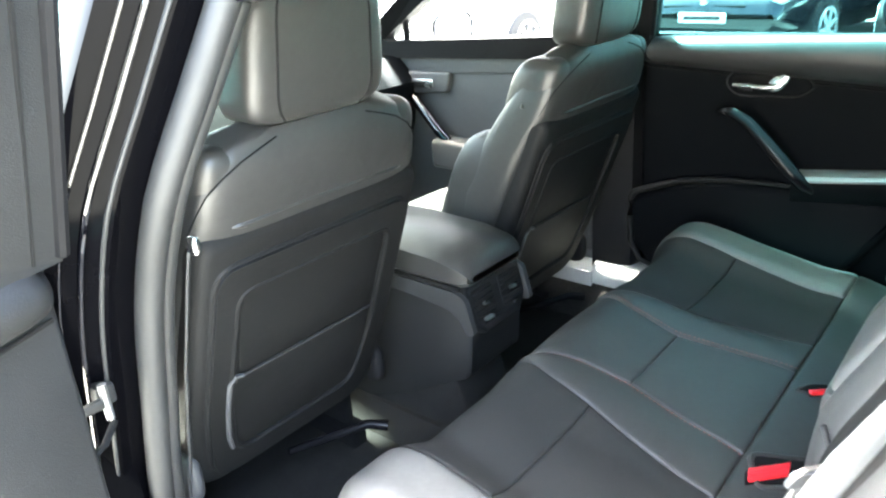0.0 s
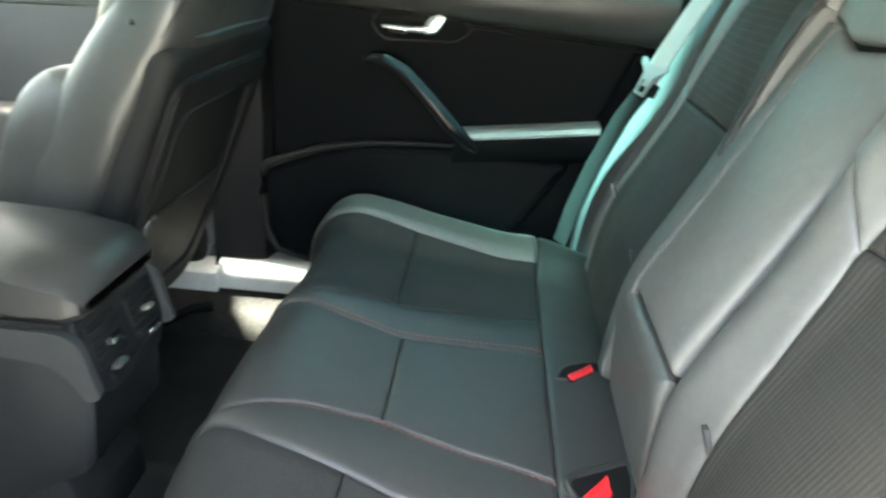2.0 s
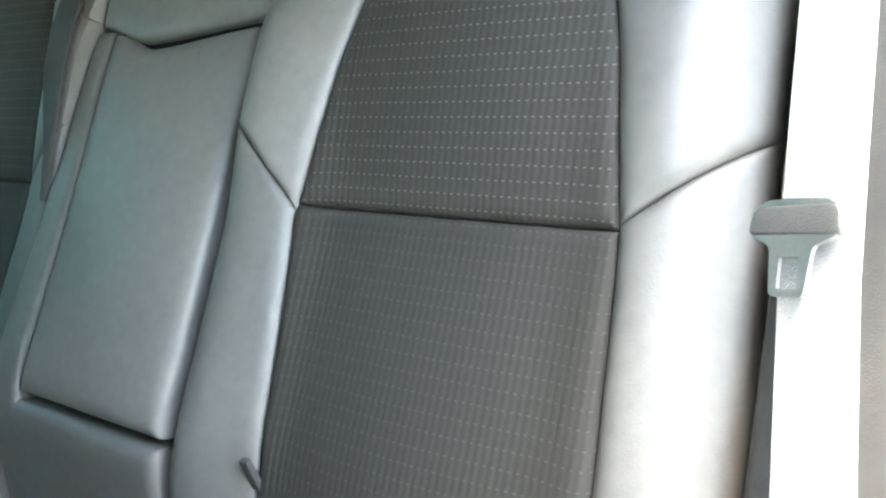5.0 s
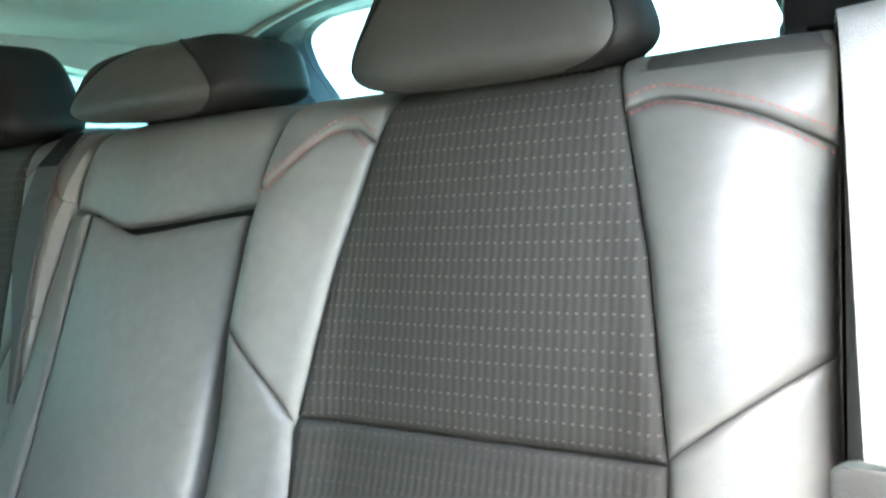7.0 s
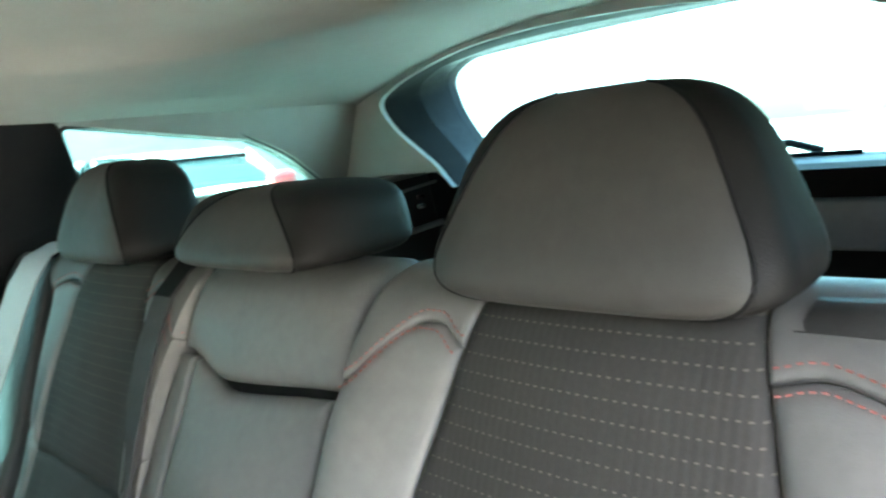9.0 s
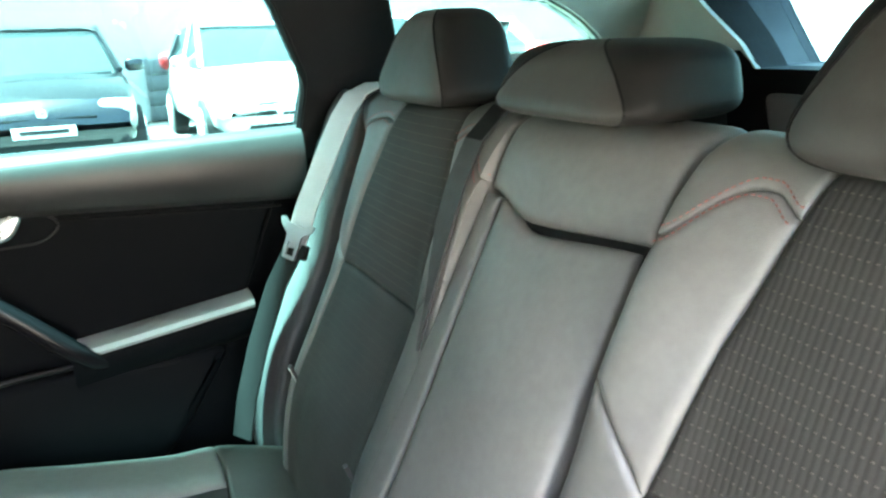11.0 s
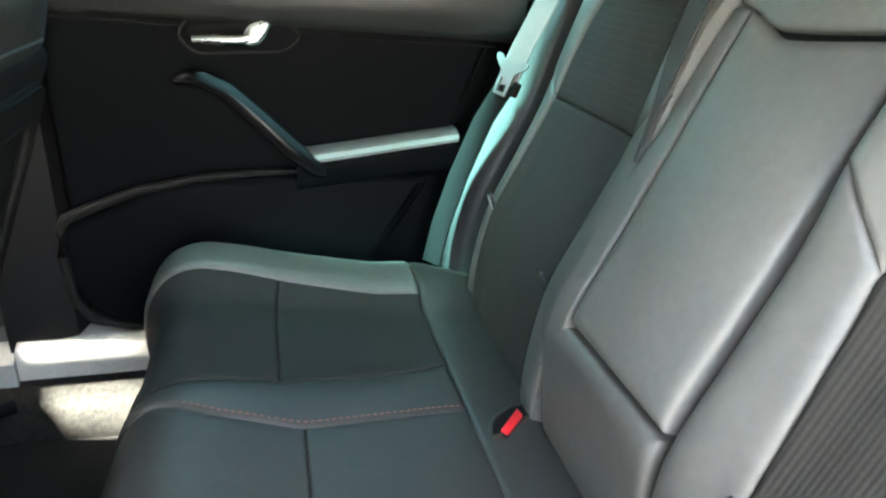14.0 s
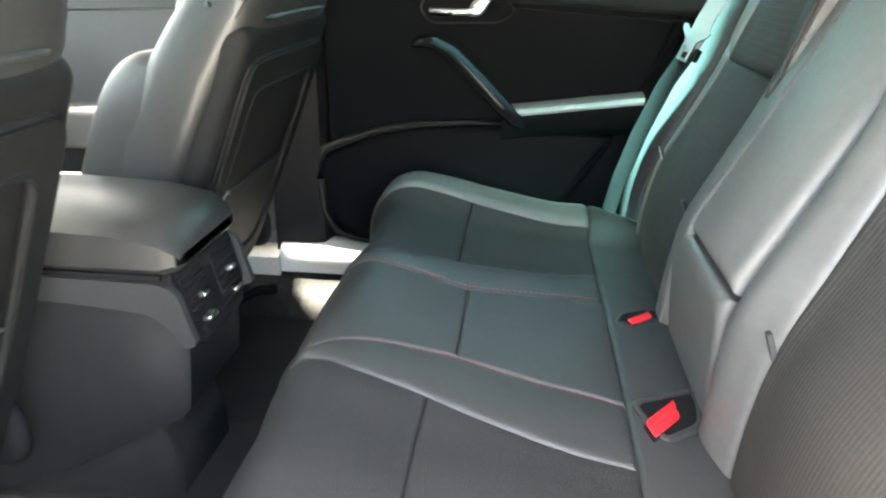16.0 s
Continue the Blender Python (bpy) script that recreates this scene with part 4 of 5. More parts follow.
def door_parts(t, tr, closed, card):
    """Trim of a rear door. tr lays the right-hand door's shape where this door stands."""
    P = lambda name, data, mat, label="", parent=None, smooth=True: part(name, tr(data), mat, parent or t, label, smooth)
    at = lambda y, z, d: (0.765 - d, y, z)
    P("trim_panel", slab(DOOR, at, 0.0, 0.022, 0.012), card, "black soft-touch door trim")
    # window ledge
    secs = []
    for y in list(np.linspace(0.045, 0.845, 20)) + [0.86, 0.873, 0.884, 0.891, 0.895]:
        f = (y - 0.045) / 0.85
        zt, zb = 1.074 - 0.018 * f, 0.940 + 0.050 * f
        h = zt - zb
        g = 0.25 + 0.75 * math.sqrt(smooth01((0.897 - y) / 0.05))
        secs.append([Vector((0.765 - (0.765 - x) * g, y, zt - (zt - z) * (0.6 + 0.4 * g) - 0.03 * (1 - g))) for x, z in ((0.775, zt - 0.004), (0.752, zt + 0.001), (0.736, zt + 0.002), (0.722, zt - 0.003), (0.712, zt - 0.014), (0.706, zt - 0.30 * h), (0.704, zt - 0.48 * h), (0.709, zt - 0.68 * h), (0.719, zt - 0.86 * h), (0.735, zb), (0.760, zb - 0.004))])
    P("window_ledge", loft(secs), LEDGE if closed else PALE_DOORTRIM, "rounded ledge below the window")
    # armrest behind the pull
    secs = []
    for y in np.linspace(0.165, 0.475, 14):
        f = (y - 0.165) / 0.31
        zt = 0.776 - 0.038 * f
        secs.append([Vector((x, y, z)) for x, z in ((0.755, zt), (0.715, zt + 0.001), (0.698, zt - 0.008), (0.694, zt - 0.022), (0.702, zt - 0.060), (0.730, zt - 0.085), (0.755, zt - 0.09))])
    P("armrest", loft(secs), SOFT, "narrow dark armrest")
    cap = [[Vector((x, y, z)) for x, z in ((0.752, zt + 0.004), (0.712, zt + 0.005), (0.694, zt - 0.002), (0.690, zt - 0.010), (0.692, zt - 0.016), (0.700, zt - 0.017), (0.752, zt - 0.01))] for y, zt in ((0.168, 0.776), (0.25, 0.766), (0.36, 0.752), (0.47, 0.739))]
    P("armrest_cap", loft(cap), ARMCAP, "pale grey padded top of the armrest")
    # diagonal pull
    pl = [(0.742, 0.675, 0.872), (0.722, 0.655, 0.880), (0.708, 0.625, 0.879), (0.700, 0.590, 0.860), (0.694, 0.530, 0.803), (0.692, 0.475, 0.748), (0.694, 0.445, 0.718), (0.715, 0.425, 0.700)]
    P("pull_handle", tube(pl, [0.012, 0.014, 0.016, 0.017, 0.018, 0.018, 0.017, 0.014], 12), PILLARBLACK, "glossy black diagonal pull handle")
    # lower pocket
    pk = rounded([(0.21, 0.685), (0.33, 0.50), (0.46, 0.405), (0.82, 0.392), (0.905, 0.475), (0.908, 0.615), (0.70, 0.695), (0.46, 0.700)], [0.03, 0.08, 0.06, 0.09, 0.08, 0.03, 0.06, 0.05])
    P("map_pocket", slab(pk, at, 0.02, 0.052, 0.022), SOFT, "bulging lower door pocket")
    P("pocket_lip", tube([(0.722, 0.70, 0.402), (0.716, 0.80, 0.404), (0.713, 0.868, 0.425), (0.711, 0.896, 0.475), (0.711, 0.902, 0.56), (0.711, 0.900, 0.612), (0.711, 0.888, 0.632), (0.712, 0.84, 0.652), (0.711, 0.76, 0.680), (0.711, 0.66, 0.699), (0.712, 0.55, 0.706), (0.716, 0.47, 0.706), (0.73, 0.44, 0.70)], [0.004, 0.006, 0.008, 0.009, 0.009, 0.010, 0.011, 0.010, 0.009, 0.008, 0.006, 0.005, 0.004], 10), BACKVINYL, "raised lip of the pocket")
    # handle
    bezel = rounded([(0.452, 0.948), (0.485, 0.922), (0.64, 0.918), (0.668, 0.95), (0.64, 0.985), (0.50, 0.990)], [0.03, 0.03, 0.02, 0.02, 0.02, 0.04])
    P("bezel_rim", tube([at(q.x, q.y, 0.027) for q in bezel], 0.0028, 6, closed=True), PALE_DOORTRIM, "thin raised rim round the handle recess")
    bz = P("handle_bezel", slab(bezel, at, 0.02, 0.030, 0.006), SOFT, "recessed handle surround")
    # Raised dark slab paints the shade of the handle recess.
    P("handle_recess", slab(rounded([(0.53, 0.935), (0.645, 0.932), (0.65, 0.965), (0.55, 0.972)], 0.012), at, 0.028, 0.0315, 0.002), DARK, "", bz)
    P("handle", join(tube([(0.722, 0.640, 0.945), (0.719, 0.60, 0.944), (0.718, 0.56, 0.944), (0.719, 0.535, 0.950)], [0.0095, 0.0115, 0.012, 0.012], 12, flat=0.8),
                     superpad(0.718, 0.534, 0.955, 0.011, 0.021, 0.022, 0.7, 0.8, taper=0.45, nu=24, nv=16, lean=-0.012)), CHROME, "satin chrome door handle")
    if closed:
        P("skin", slab([(-0.03, 1.06), (0.0, 0.9), (0.30, 0.34), (0.95, 0.33), (0.95, 1.06)], lambda y, z, d: (0.775 + d, y, z), 0.0, 0.07, 0.02), GLOSSBLACK, "black painted outer skin")
    P("trim_line", tube([(0.741, 0.09, 0.930), (0.741, 0.40, 0.950), (0.741, 0.88, 0.980)], 0.003, 6), DARK, "")
    if not closed:
        LWIN = rounded([(0.045, 1.085), (0.035, 1.16), (0.115, 1.325), (0.70, 1.325), (0.765, 1.085)], [0.01, 0.02, 0.05, 0.04, 0.02])
        fr = plate([(0.02, 1.05), (0.10, 1.35), (0.875, 1.35), (0.90, 1.05)], [LWIN], lambda y, z, d: (wall_x(z) + d, y, z), 0.05)
        P("window_frame", fr, card, "dark inner window frame", None, False)
        P("glass", plate(LWIN, [], lambda y, z, d: (wall_x(z) + 0.03 + d, y, z), 0.004), SIDEGLASS, "tinted door glass", None, False)
        P("skin", slab([(p.x, p.y) for p in DOOR], lambda y, z, d: (0.765 + d, y, z), 0.0, 0.09, 0.02), GLOSSBLACK, "black painted outer skin")
        P("frame_seal", tube([(wall_x(z) - 0.004, y, z) for y, z in ((0.898, 1.06), (0.888, 1.20), (0.874, 1.345))], 0.009, 8), PLASTIC, "black rubber seal up the window frame")
        P("frame_groove", tube([(wall_x(z) - 0.001, y, z) for y, z in ((0.862, 1.06), (0.852, 1.20), (0.838, 1.345))], 0.003, 6), DARK, "thin groove in the frame trim")
        P("edge_seal", tube([(0.772, p.x, p.y) for p in DOOR], 0.010, 8, closed=True), PLASTIC, "black rubber seal")


rdoor = thing("car_door", (0.745, 0.45, 0.40), "closed black rear car door with chrome handle and diagonal pull", "car door")
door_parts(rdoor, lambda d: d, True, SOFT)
HX, HY, SWING = -0.765, 0.925, -72
ldoor = thing("car_door", (HX, HY, 0.40), "open rear car door, its black trim paled to stand for skylight", "car door")
LM = Matrix.Translation((HX - 0.01, HY, 0)) @ pose(0, 0, 0, 0, 0, SWING) @ Matrix.Translation((-HX, -HY - 0.045, -0.045))
# Open door takes the paler trim: skylight put into its colour.
door_parts(ldoor, lambda d: moved(mirrored(d), LM), False, PALE_DOORTRIM)

# sill trims
for side in (1, -1):
    secs = [[Vector((side * x, y, z)) for x, z in ((0.80, 0.37), (0.765, 0.392), (0.70, 0.394), (0.684, 0.388), (0.678, 0.375), (0.680, 0.325), (0.80, 0.31))] for y in np.linspace(0.25, 1.005, 12)]
    t = structure("sill_trim" if side > 0 else "sill_trim_left", loft(secs), SILL, "grey-beige plastic sill trim along the door opening, paled to stand for sun", "sill trim")
    secs = [[Vector((side * x, y, z)) for x, z in ((0.80, 0.35), (0.75, 0.372), (0.69, 0.372), (0.676, 0.362), (0.676, 0.315), (0.80, 0.31))] for y in np.linspace(1.009, 1.9, 12)]
    part("front_sill", loft(secs), SILL, t, "front length of the sill trim")
    secs = [[Vector((side * x, y, z)) for x, z in ((0.73, 0.318), (0.688, 0.322), (0.650, 0.285), (0.615, 0.236), (0.60, 0.20), (0.73, 0.20))] for y in np.linspace(0.25, 1.9, 30)]
    structure("sill_carpet" if side > 0 else "sill_carpet_left", loft(secs), SILLCARPET, "carpet rising to the sill", "carpet")

# B-pillars
LPATH = [(1.33, 0.612, 0.690), (1.18, 0.668, 0.748), (1.06, 0.712, 0.795), (0.93, 0.722, 0.862), (0.70, 0.728, 0.938), (0.50, 0.730, 0.995), (0.33, 0.730, 1.02)]
lp = spline([(-z, x, y) for z, x, y in LPATH])
zz = list(np.linspace(1.33, 0.33, 26))


def along(dx, dy):
    return [(-(lp(-z)[0] + dx), lp(-z)[1] + dy, z) for z in zz]


def strip(pts, wx, wy, wz=0):
    return ribbon([(p, Vector((wx, wy, wz))) for p in pts], 0.006)


pillar = structure("pillar_left", loft([[Vector((-(lp(-z)[0] + a), lp(-z)[1] + b, z)) for a, b in ((-0.03, 0.03), (0.03, 0.035), (0.055, 0.03), (0.075, 0.045), (0.10, 0.05), (0.128, 0.07), (0.132, 0.10), (0.12, 0.15), (-0.03, 0.15))] for z in zz]), PAINT,
          "glossy black pillar between the doors", "car pillar")
seal = structure("pillar_seal", tube(along(0.004, 0.018), 0.019, 12), RUBBER, "grey rubber door seal down the pillar", "door seal")
part("inner_lip", tube(along(-0.024, 0.028), 0.014, 10), RUBBER, seal, "grey plastic pillar trim edge")
# Three thin lips added in place of the highlight streaks on the pillar.
part("highlight_lip", tube(along(0.062, 0.034), 0.003, 8), RUBBER, seal, "thin grey lip standing for a highlight streak")
part("highlight_lip", tube(along(0.108, 0.050), 0.0025, 8), GLOSSBLACK, seal, "thin glossy lip added to catch a highlight streak")
part("highlight_lip", tube(along(0.085, 0.042), 0.004, 8), GLOSSBLACK, seal, "thin glossy lip added to catch a highlight streak")
structure("pillar_trim", loft([[Vector((-(lp(-z)[0] + a), lp(-z)[1] + b, z)) for a, b in ((-0.045, 0.05), (-0.028, 0.03), (-0.01, 0.04), (-0.01, 0.14), (-0.05, 0.14))] for z in zz]), GREYPLASTIC,
          "grey plastic inner pillar cover", "car pillar")
structure("pillar_right", loft([[Vector((wall_x(z) + a, b, z)) for a, b in ((0.045, 0.89), (-0.005, 0.90), (-0.015, 0.93), (-0.015, 1.02), (0.045, 1.03))] for z in np.linspace(1.34, 0.33, 20)]), PLASTIC,
          "black plastic pillar between the doors", "car pillar")
hinge = part("hinge_bracket", join(box(-0.812, -0.784, 0.934, 0.962, 0.758, 0.790, 0.006), box(-0.846, -0.802, 0.917, 0.930, 0.766, 0.782, 0.005)), PALE_DOORTRIM, pillar, "grey steel hinge bracket")
part("hinge_pin", tube([(-0.806, 0.921, 0.748), (-0.806, 0.921, 0.802)], 0.006, 10), STEEL, hinge, "steel hinge pin")
part("check_strap", tube([(-0.80, 0.93, 0.735), (-0.83, 0.90, 0.728), (-0.87, 0.885, 0.722)], 0.006, 8, flat=0.5), DARKENED_WEB, pillar, "door check strap")


# ---- front seats ----
def front_seat(side, dy):
    cx = side * 0.41
    t = thing("front_seat", (cx, 1.15 + dy, FLOOR_Z), "black leather front car seat seen from behind", "car seat", "front seats")
    ax = lambda z: 0.905 + dy + (0.95 - z) * 0.40
    up = Vector((0, -0.37, 0.93))
    out = Vector((0, 0.93, 0.37))
    # padded body of the backrest
    body = ((0.42, 0.225, 0.040, 0.075), (0.46, 0.238, 0.048, 0.075), (0.50, 0.245, 0.06, 0.078), (0.60, 0.25, 0.07, 0.082), (0.75, 0.255, 0.075, 0.085), (0.87, 0.25, 0.072, 0.074), (0.93, 0.240, 0.068, 0.064), (0.98, 0.234, 0.064, 0.05), (1.02, 0.226, 0.058, 0.048), (1.055, 0.207, 0.048, 0.046), (1.08, 0.174, 0.036, 0.045), (1.095, 0.12, 0.02, 0.044))
    part("backrest", loft([ring(cx, ax(z) + fo, z, hw, hd, 0.42, 56, out) for z, hw, hd, fo in body]), FRONTLEATHER, t, "black leather backrest")
    skin = spline(body)

    def on_skin(z, deg):
        hw, hd, fo = skin(z)
        c, s = math.cos(radians(deg)), math.sin(radians(deg))
        return Vector((cx + (hw + 0.0005) * math.copysign(abs(c) ** 0.42, c), ax(z) + fo, z)) + out * (hd + 0.0005) * math.copysign(abs(s) ** 0.42, s)

    for s in (-1, 1):
        part("shoulder_seam", tube([on_skin(z, 270 + s * d) for z, d in ((0.975, 76), (1.0, 71), (1.03, 62), (1.05, 50), (1.068, 36), (1.078, 25), (1.086, 16))], 0.0014, 6), PLASTIC, t, "sewn seam")
    # back panel with a raised frame round its pocket
    sh = lambda a, b, d: Vector((cx + a, ax(b) - d * 0.93 + 0.012, b - d * 0.37))
    shell = rounded([(-0.225, 0.395), (0.225, 0.395), (0.243, 0.60), (0.240, 0.80), (0.234, 0.955), (0.10, 0.962), (-0.10, 0.962), (-0.234, 0.955), (-0.240, 0.80), (-0.243, 0.60)], [0.07, 0.07, 0.05, 0.05, 0.03, 0.1, 0.1, 0.03, 0.05, 0.05])
    part("back_shell", slab(shell, sh, -0.05, 0.030, 0.024, 6), BACKVINYL, t, "dark grey back panel")
    inner = rounded([(-0.150, 0.475), (0.150, 0.475), (0.172, 0.62), (0.168, 0.855), (-0.168, 0.855), (-0.172, 0.62)], [0.05, 0.05, 0.04, 0.03, 0.03, 0.04])
    rim = rounded([(-0.190, 0.425), (0.190, 0.425), (0.212, 0.60), (0.208, 0.905), (-0.208, 0.905), (-0.212, 0.60)], [0.06, 0.06, 0.05, 0.04, 0.04, 0.05])
    part("pocket_frame", join(plate(rim, [inner], lambda a, b, d: sh(a, b, 0.029 + d), 0.011), tube([sh(p.x, p.y, 0.036) for p in inner], 0.007, 8, closed=True), tube([sh(p.x, p.y, 0.029) for p in rim], 0.006, 8, closed=True)), BACKVINYL, t, "raised frame round the pocket")
    part("recess_panel", slab(rounded([(-0.150, 0.670), (0.150, 0.670), (0.160, 0.845), (-0.160, 0.845)], 0.02), sh, 0.026, 0.0315, 0.002), BACKVINYL, t, "matt panel inside the frame")
    part("pocket_cloth", slab(rounded([(-0.152, 0.480), (0.152, 0.480), (0.166, 0.62), (0.163, 0.668), (-0.163, 0.668), (-0.166, 0.62)], 0.03), sh, 0.024, 0.036, 0.006), BACKVINYL, t, "dark mesh map pocket")
    part("pocket_hem", tube([sh(a, 0.669, 0.036) for a in np.linspace(-0.16, 0.16, 9)], 0.003, 6), WEAVE, t, "elastic hem of the pocket")
    # Paler tube painted in as the highlight along the frame's left edge.
    part("edge_highlight", tube([sh(a, b, 0.041) for a, b in ((-0.150, 0.676), (-0.166, 0.682), (-0.176, 0.668), (-0.176, 0.60), (-0.170, 0.535), (-0.160, 0.50))], 0.0045, 8), TRIM, t, "edge highlight painted as a paler tube on the pocket frame")
    part("welt", tube([sh(a, 0.970 - 0.10 * a * a, 0.026 - 1.1 * max(0, abs(a) - 0.17)) for a in np.linspace(-0.236, 0.236, 24)], 0.005, 8), FRONTLEATHER, t, "leather welt above the back panel")
    for s in (-1, 1):
        part("side_bolster", superpad(cx + s * 0.200, ax(0.74) + 0.125, 0.745, 0.052, 0.085, 0.165, 0.6, 0.7, lean=-0.066, nu=32, nv=24), FRONTLEATHER, t, "padded side bolster")
        part("shoulder", superpad(cx + s * 0.178, ax(1.0) + 0.065, 0.995, 0.050, 0.065, 0.085, 0.6, 0.7, lean=-0.030, nu=28, nv=20), FRONTLEATHER, t, "padded shoulder wing")
    # seat base and rails
    secs = [ring(cx, y, z, hw, hz, 0.5, 40, Vector((0, 0, 1))) for y, z, hw, hz in ((1.10 + dy, 0.46, 0.20, 0.03), (1.14 + dy, 0.465, 0.235, 0.06), (1.2 + dy, 0.48, 0.24, 0.085), (1.45 + dy, 0.51, 0.24, 0.085), (1.55 + dy, 0.52, 0.24, 0.07), (1.58 + dy, 0.51, 0.2, 0.04))]
    part("seat_cushion", loft(secs), FRONTLEATHER, t, "black leather seat cushion")
    for dx in (-0.2, 0.2):
        part("rail", box(cx + dx - 0.022, cx + dx + 0.022, 1.13, 1.6, FLOOR_Z - 0.01, 0.285, 0.006), PLASTIC, t, "steel seat rail")
        part("side_bracket", box(cx + dx - 0.015, cx + dx + 0.015, 1.16, 1.5, 0.28, 0.42, 0.006), PLASTIC, t)
    for s in (-1, 1):
        part("recliner_cover", superpad(cx + s * 0.236, ax(0.46) + 0.010, 0.455, 0.020, 0.050, 0.050, 0.6, 0.8, nu=24, nv=16), TRIM if s < 0 else PLASTIC, t, "rounded hinge cover")
    part("adjuster_bar", tube([(cx + 0.02, 1.16 + dy, 0.312), (cx + 0.20, 1.10 + dy, 0.300), (cx + 0.23, 1.06 + dy, 0.295)], [0.008, 0.012, 0.014], 10), PILLARBLACK, t, "dark adjuster bar under the seat")
    # headrest
    hz = 1.185
    hr = part("headrest", superpad(cx, ax(1.12) + 0.055, hz, 0.14, 0.055, 0.098, 0.4, 0.42, taper=0.10, lean=-0.015, nu=56, nv=32), FRONTLEATHER, t, "black leather headrest")
    for s in (-1, 1):
        pts = []
        for k in range(15):
            v = -0.93 + 1.86 * k / 14
            w = (1 - abs(v) ** 5.0) ** 0.2 * (1 - 0.05 * (v + 1))
            pts.append((cx + s * 0.094 * w, ax(1.12) + 0.055 - 0.0545 * (1 - abs(v) ** 5.0) ** 0.2 * 0.985 - 0.015 * v, hz + 0.098 * v))
        part("seam", tube(pts, 0.0020, 6), PLASTIC, hr, "sewn seam")
    for dx in (-0.08, 0.08):
        part("post", tube([(cx + dx, ax(1.04) + 0.045, 1.03), (cx + dx, ax(1.12) + 0.045, 1.13)], 0.007, 10), CHROME, t, "chrome headrest post")
        part("collar", tube([(cx + dx, ax(1.06) + 0.042, 1.058), (cx + dx, ax(1.06) + 0.040, 1.074)], 0.017, 14, flat=0.8), PLASTIC, t, "black collar")
    return t


front_seat(-1, 0.0)
front_seat(1, -0.05)
t = thing("pillar_belt", (-0.66, 0.95, 0.8), "black front seat belt hanging beside the pillar", "seat belt")
part("webbing", ribbon([((-0.662, y, z), (0.009, 0.012, 0)) for y, z in ((0.880, 0.955), (0.906, 0.896), (0.972, 0.733), (1.031, 0.544), (1.075, 0.42), (1.10, 0.33))]), BLACKWEB, t)
part("tongue", superpad(-0.660, 0.868, 0.962, 0.007, 0.009, 0.014, 0.6, 0.7, nu=16, nv=12), CHROME, t, "small bright belt tongue")

# ---- centre console ----
RAILGREY = material("rail_plastic", (0.022, 0.0224, 0.023), 0.5, vary=0.12, scale=6, bump=0.3, bump_scale=600, spec=0.3)
CONSOLE = material("console_plastic", (0.009, 0.0092, 0.0096), 0.55, vary=0.14, scale=6, bump=0.3, bump_scale=600, spec=0.2)
con = thing("centre_console", (0, 1.1, 0.28), "dark grey centre console with rear air vents and armrest", "centre console")
secs = []
for y, hw, zt, zb in ((0.862, 0.086, 0.60, 0.452), (0.872, 0.094, 0.655, 0.440), (0.95, 0.098, 0.655, 0.400), (1.05, 0.099, 0.655, 0.342), (1.2, 0.10, 0.655, 0.28), (1.9, 0.11, 0.62, 0.25)):
    secs.append([Vector((x, y + dy, z)) for x, z, dy in ((-hw - 0.004, zb, 0.012), (-hw - 0.004, zb + 0.03, 0.008), (-hw, zt - 0.012, 0), (-hw + 0.01, zt, 0), (hw - 0.01, zt, 0), (hw, zt - 0.012, 0), (hw + 0.004, zb + 0.03, 0.008), (hw + 0.004, zb, 0.012))])
part("body", loft(secs), CONSOLE, con, "dark grey plastic console body")
part("tunnel_cover", loft([[Vector((x * hw, y, z)) for x, z in ((-1.12, 0.20), (-1.0, zt - 0.02), (-0.9, zt), (0.9, zt), (1.0, zt - 0.02), (1.12, 0.20))] for y, hw, zt in ((0.905, 0.080, 0.36), (0.93, 0.088, 0.44), (1.10, 0.092, 0.42), (1.9, 0.10, 0.36))]), CARPET, con, "dark carpet over the tunnel")
secs = []
for y, hw, z0, z1 in ((0.858, 0.080, 0.676, 0.692), (0.864, 0.097, 0.664, 0.708), (0.885, 0.104, 0.659, 0.722), (0.95, 0.106, 0.660, 0.734), (1.1, 0.106, 0.660, 0.740), (1.25, 0.104, 0.660, 0.738), (1.29, 0.095, 0.67, 0.72)):
    secs.append([Vector((x, y, z)) for x, z in ((-hw, z0 + 0.01), (-hw, z1 - 0.02), (-hw + 0.02, z1 - 0.003), (0, z1), (hw - 0.02, z1 - 0.003), (hw, z1 - 0.02), (hw, z0 + 0.01), (hw - 0.01, z0), (-hw + 0.01, z0))])
part("armrest_lid", loft(secs), FRONTLEATHER, con, "padded leather armrest lid")
vm = Matrix.Translation((0, 0.872, 0.60)) @ pose(0, 0, 0, -14)
part("vent_face", moved(slab(rounded([(-0.096, -0.024), (-0.064, -0.058), (0.064, -0.058), (0.096, -0.024), (0.098, 0.062), (-0.098, 0.062)], 0.015), lambda a, b, d: (a, -d, b), -0.03, 0.012, 0.006), vm), PLASTIC, con, "rear vent panel")
for s in (-1, 1):
    v = part("vent", moved(slab(rounded([(s * 0.012, -0.025), (s * 0.080, -0.025), (s * 0.084, 0.045), (s * 0.012, 0.045)], 0.008), lambda a, b, d: (a, -d, b), 0.006, 0.014, 0.002), vm), DARK, con, "black air vent")
    for k in range(5):
        part("slat", moved(box(*sorted((s * 0.015, s * 0.079)), -0.018, -0.010, -0.018 + k * 0.013, -0.015 + k * 0.013, 0.001, 1), vm), PLASTIC, v)
    part("vent_knob", moved(box(*sorted((s * 0.035, s * 0.060)), -0.024, -0.012, -0.028, -0.021, 0.002), vm), CHROME, v, "chrome vent slider")
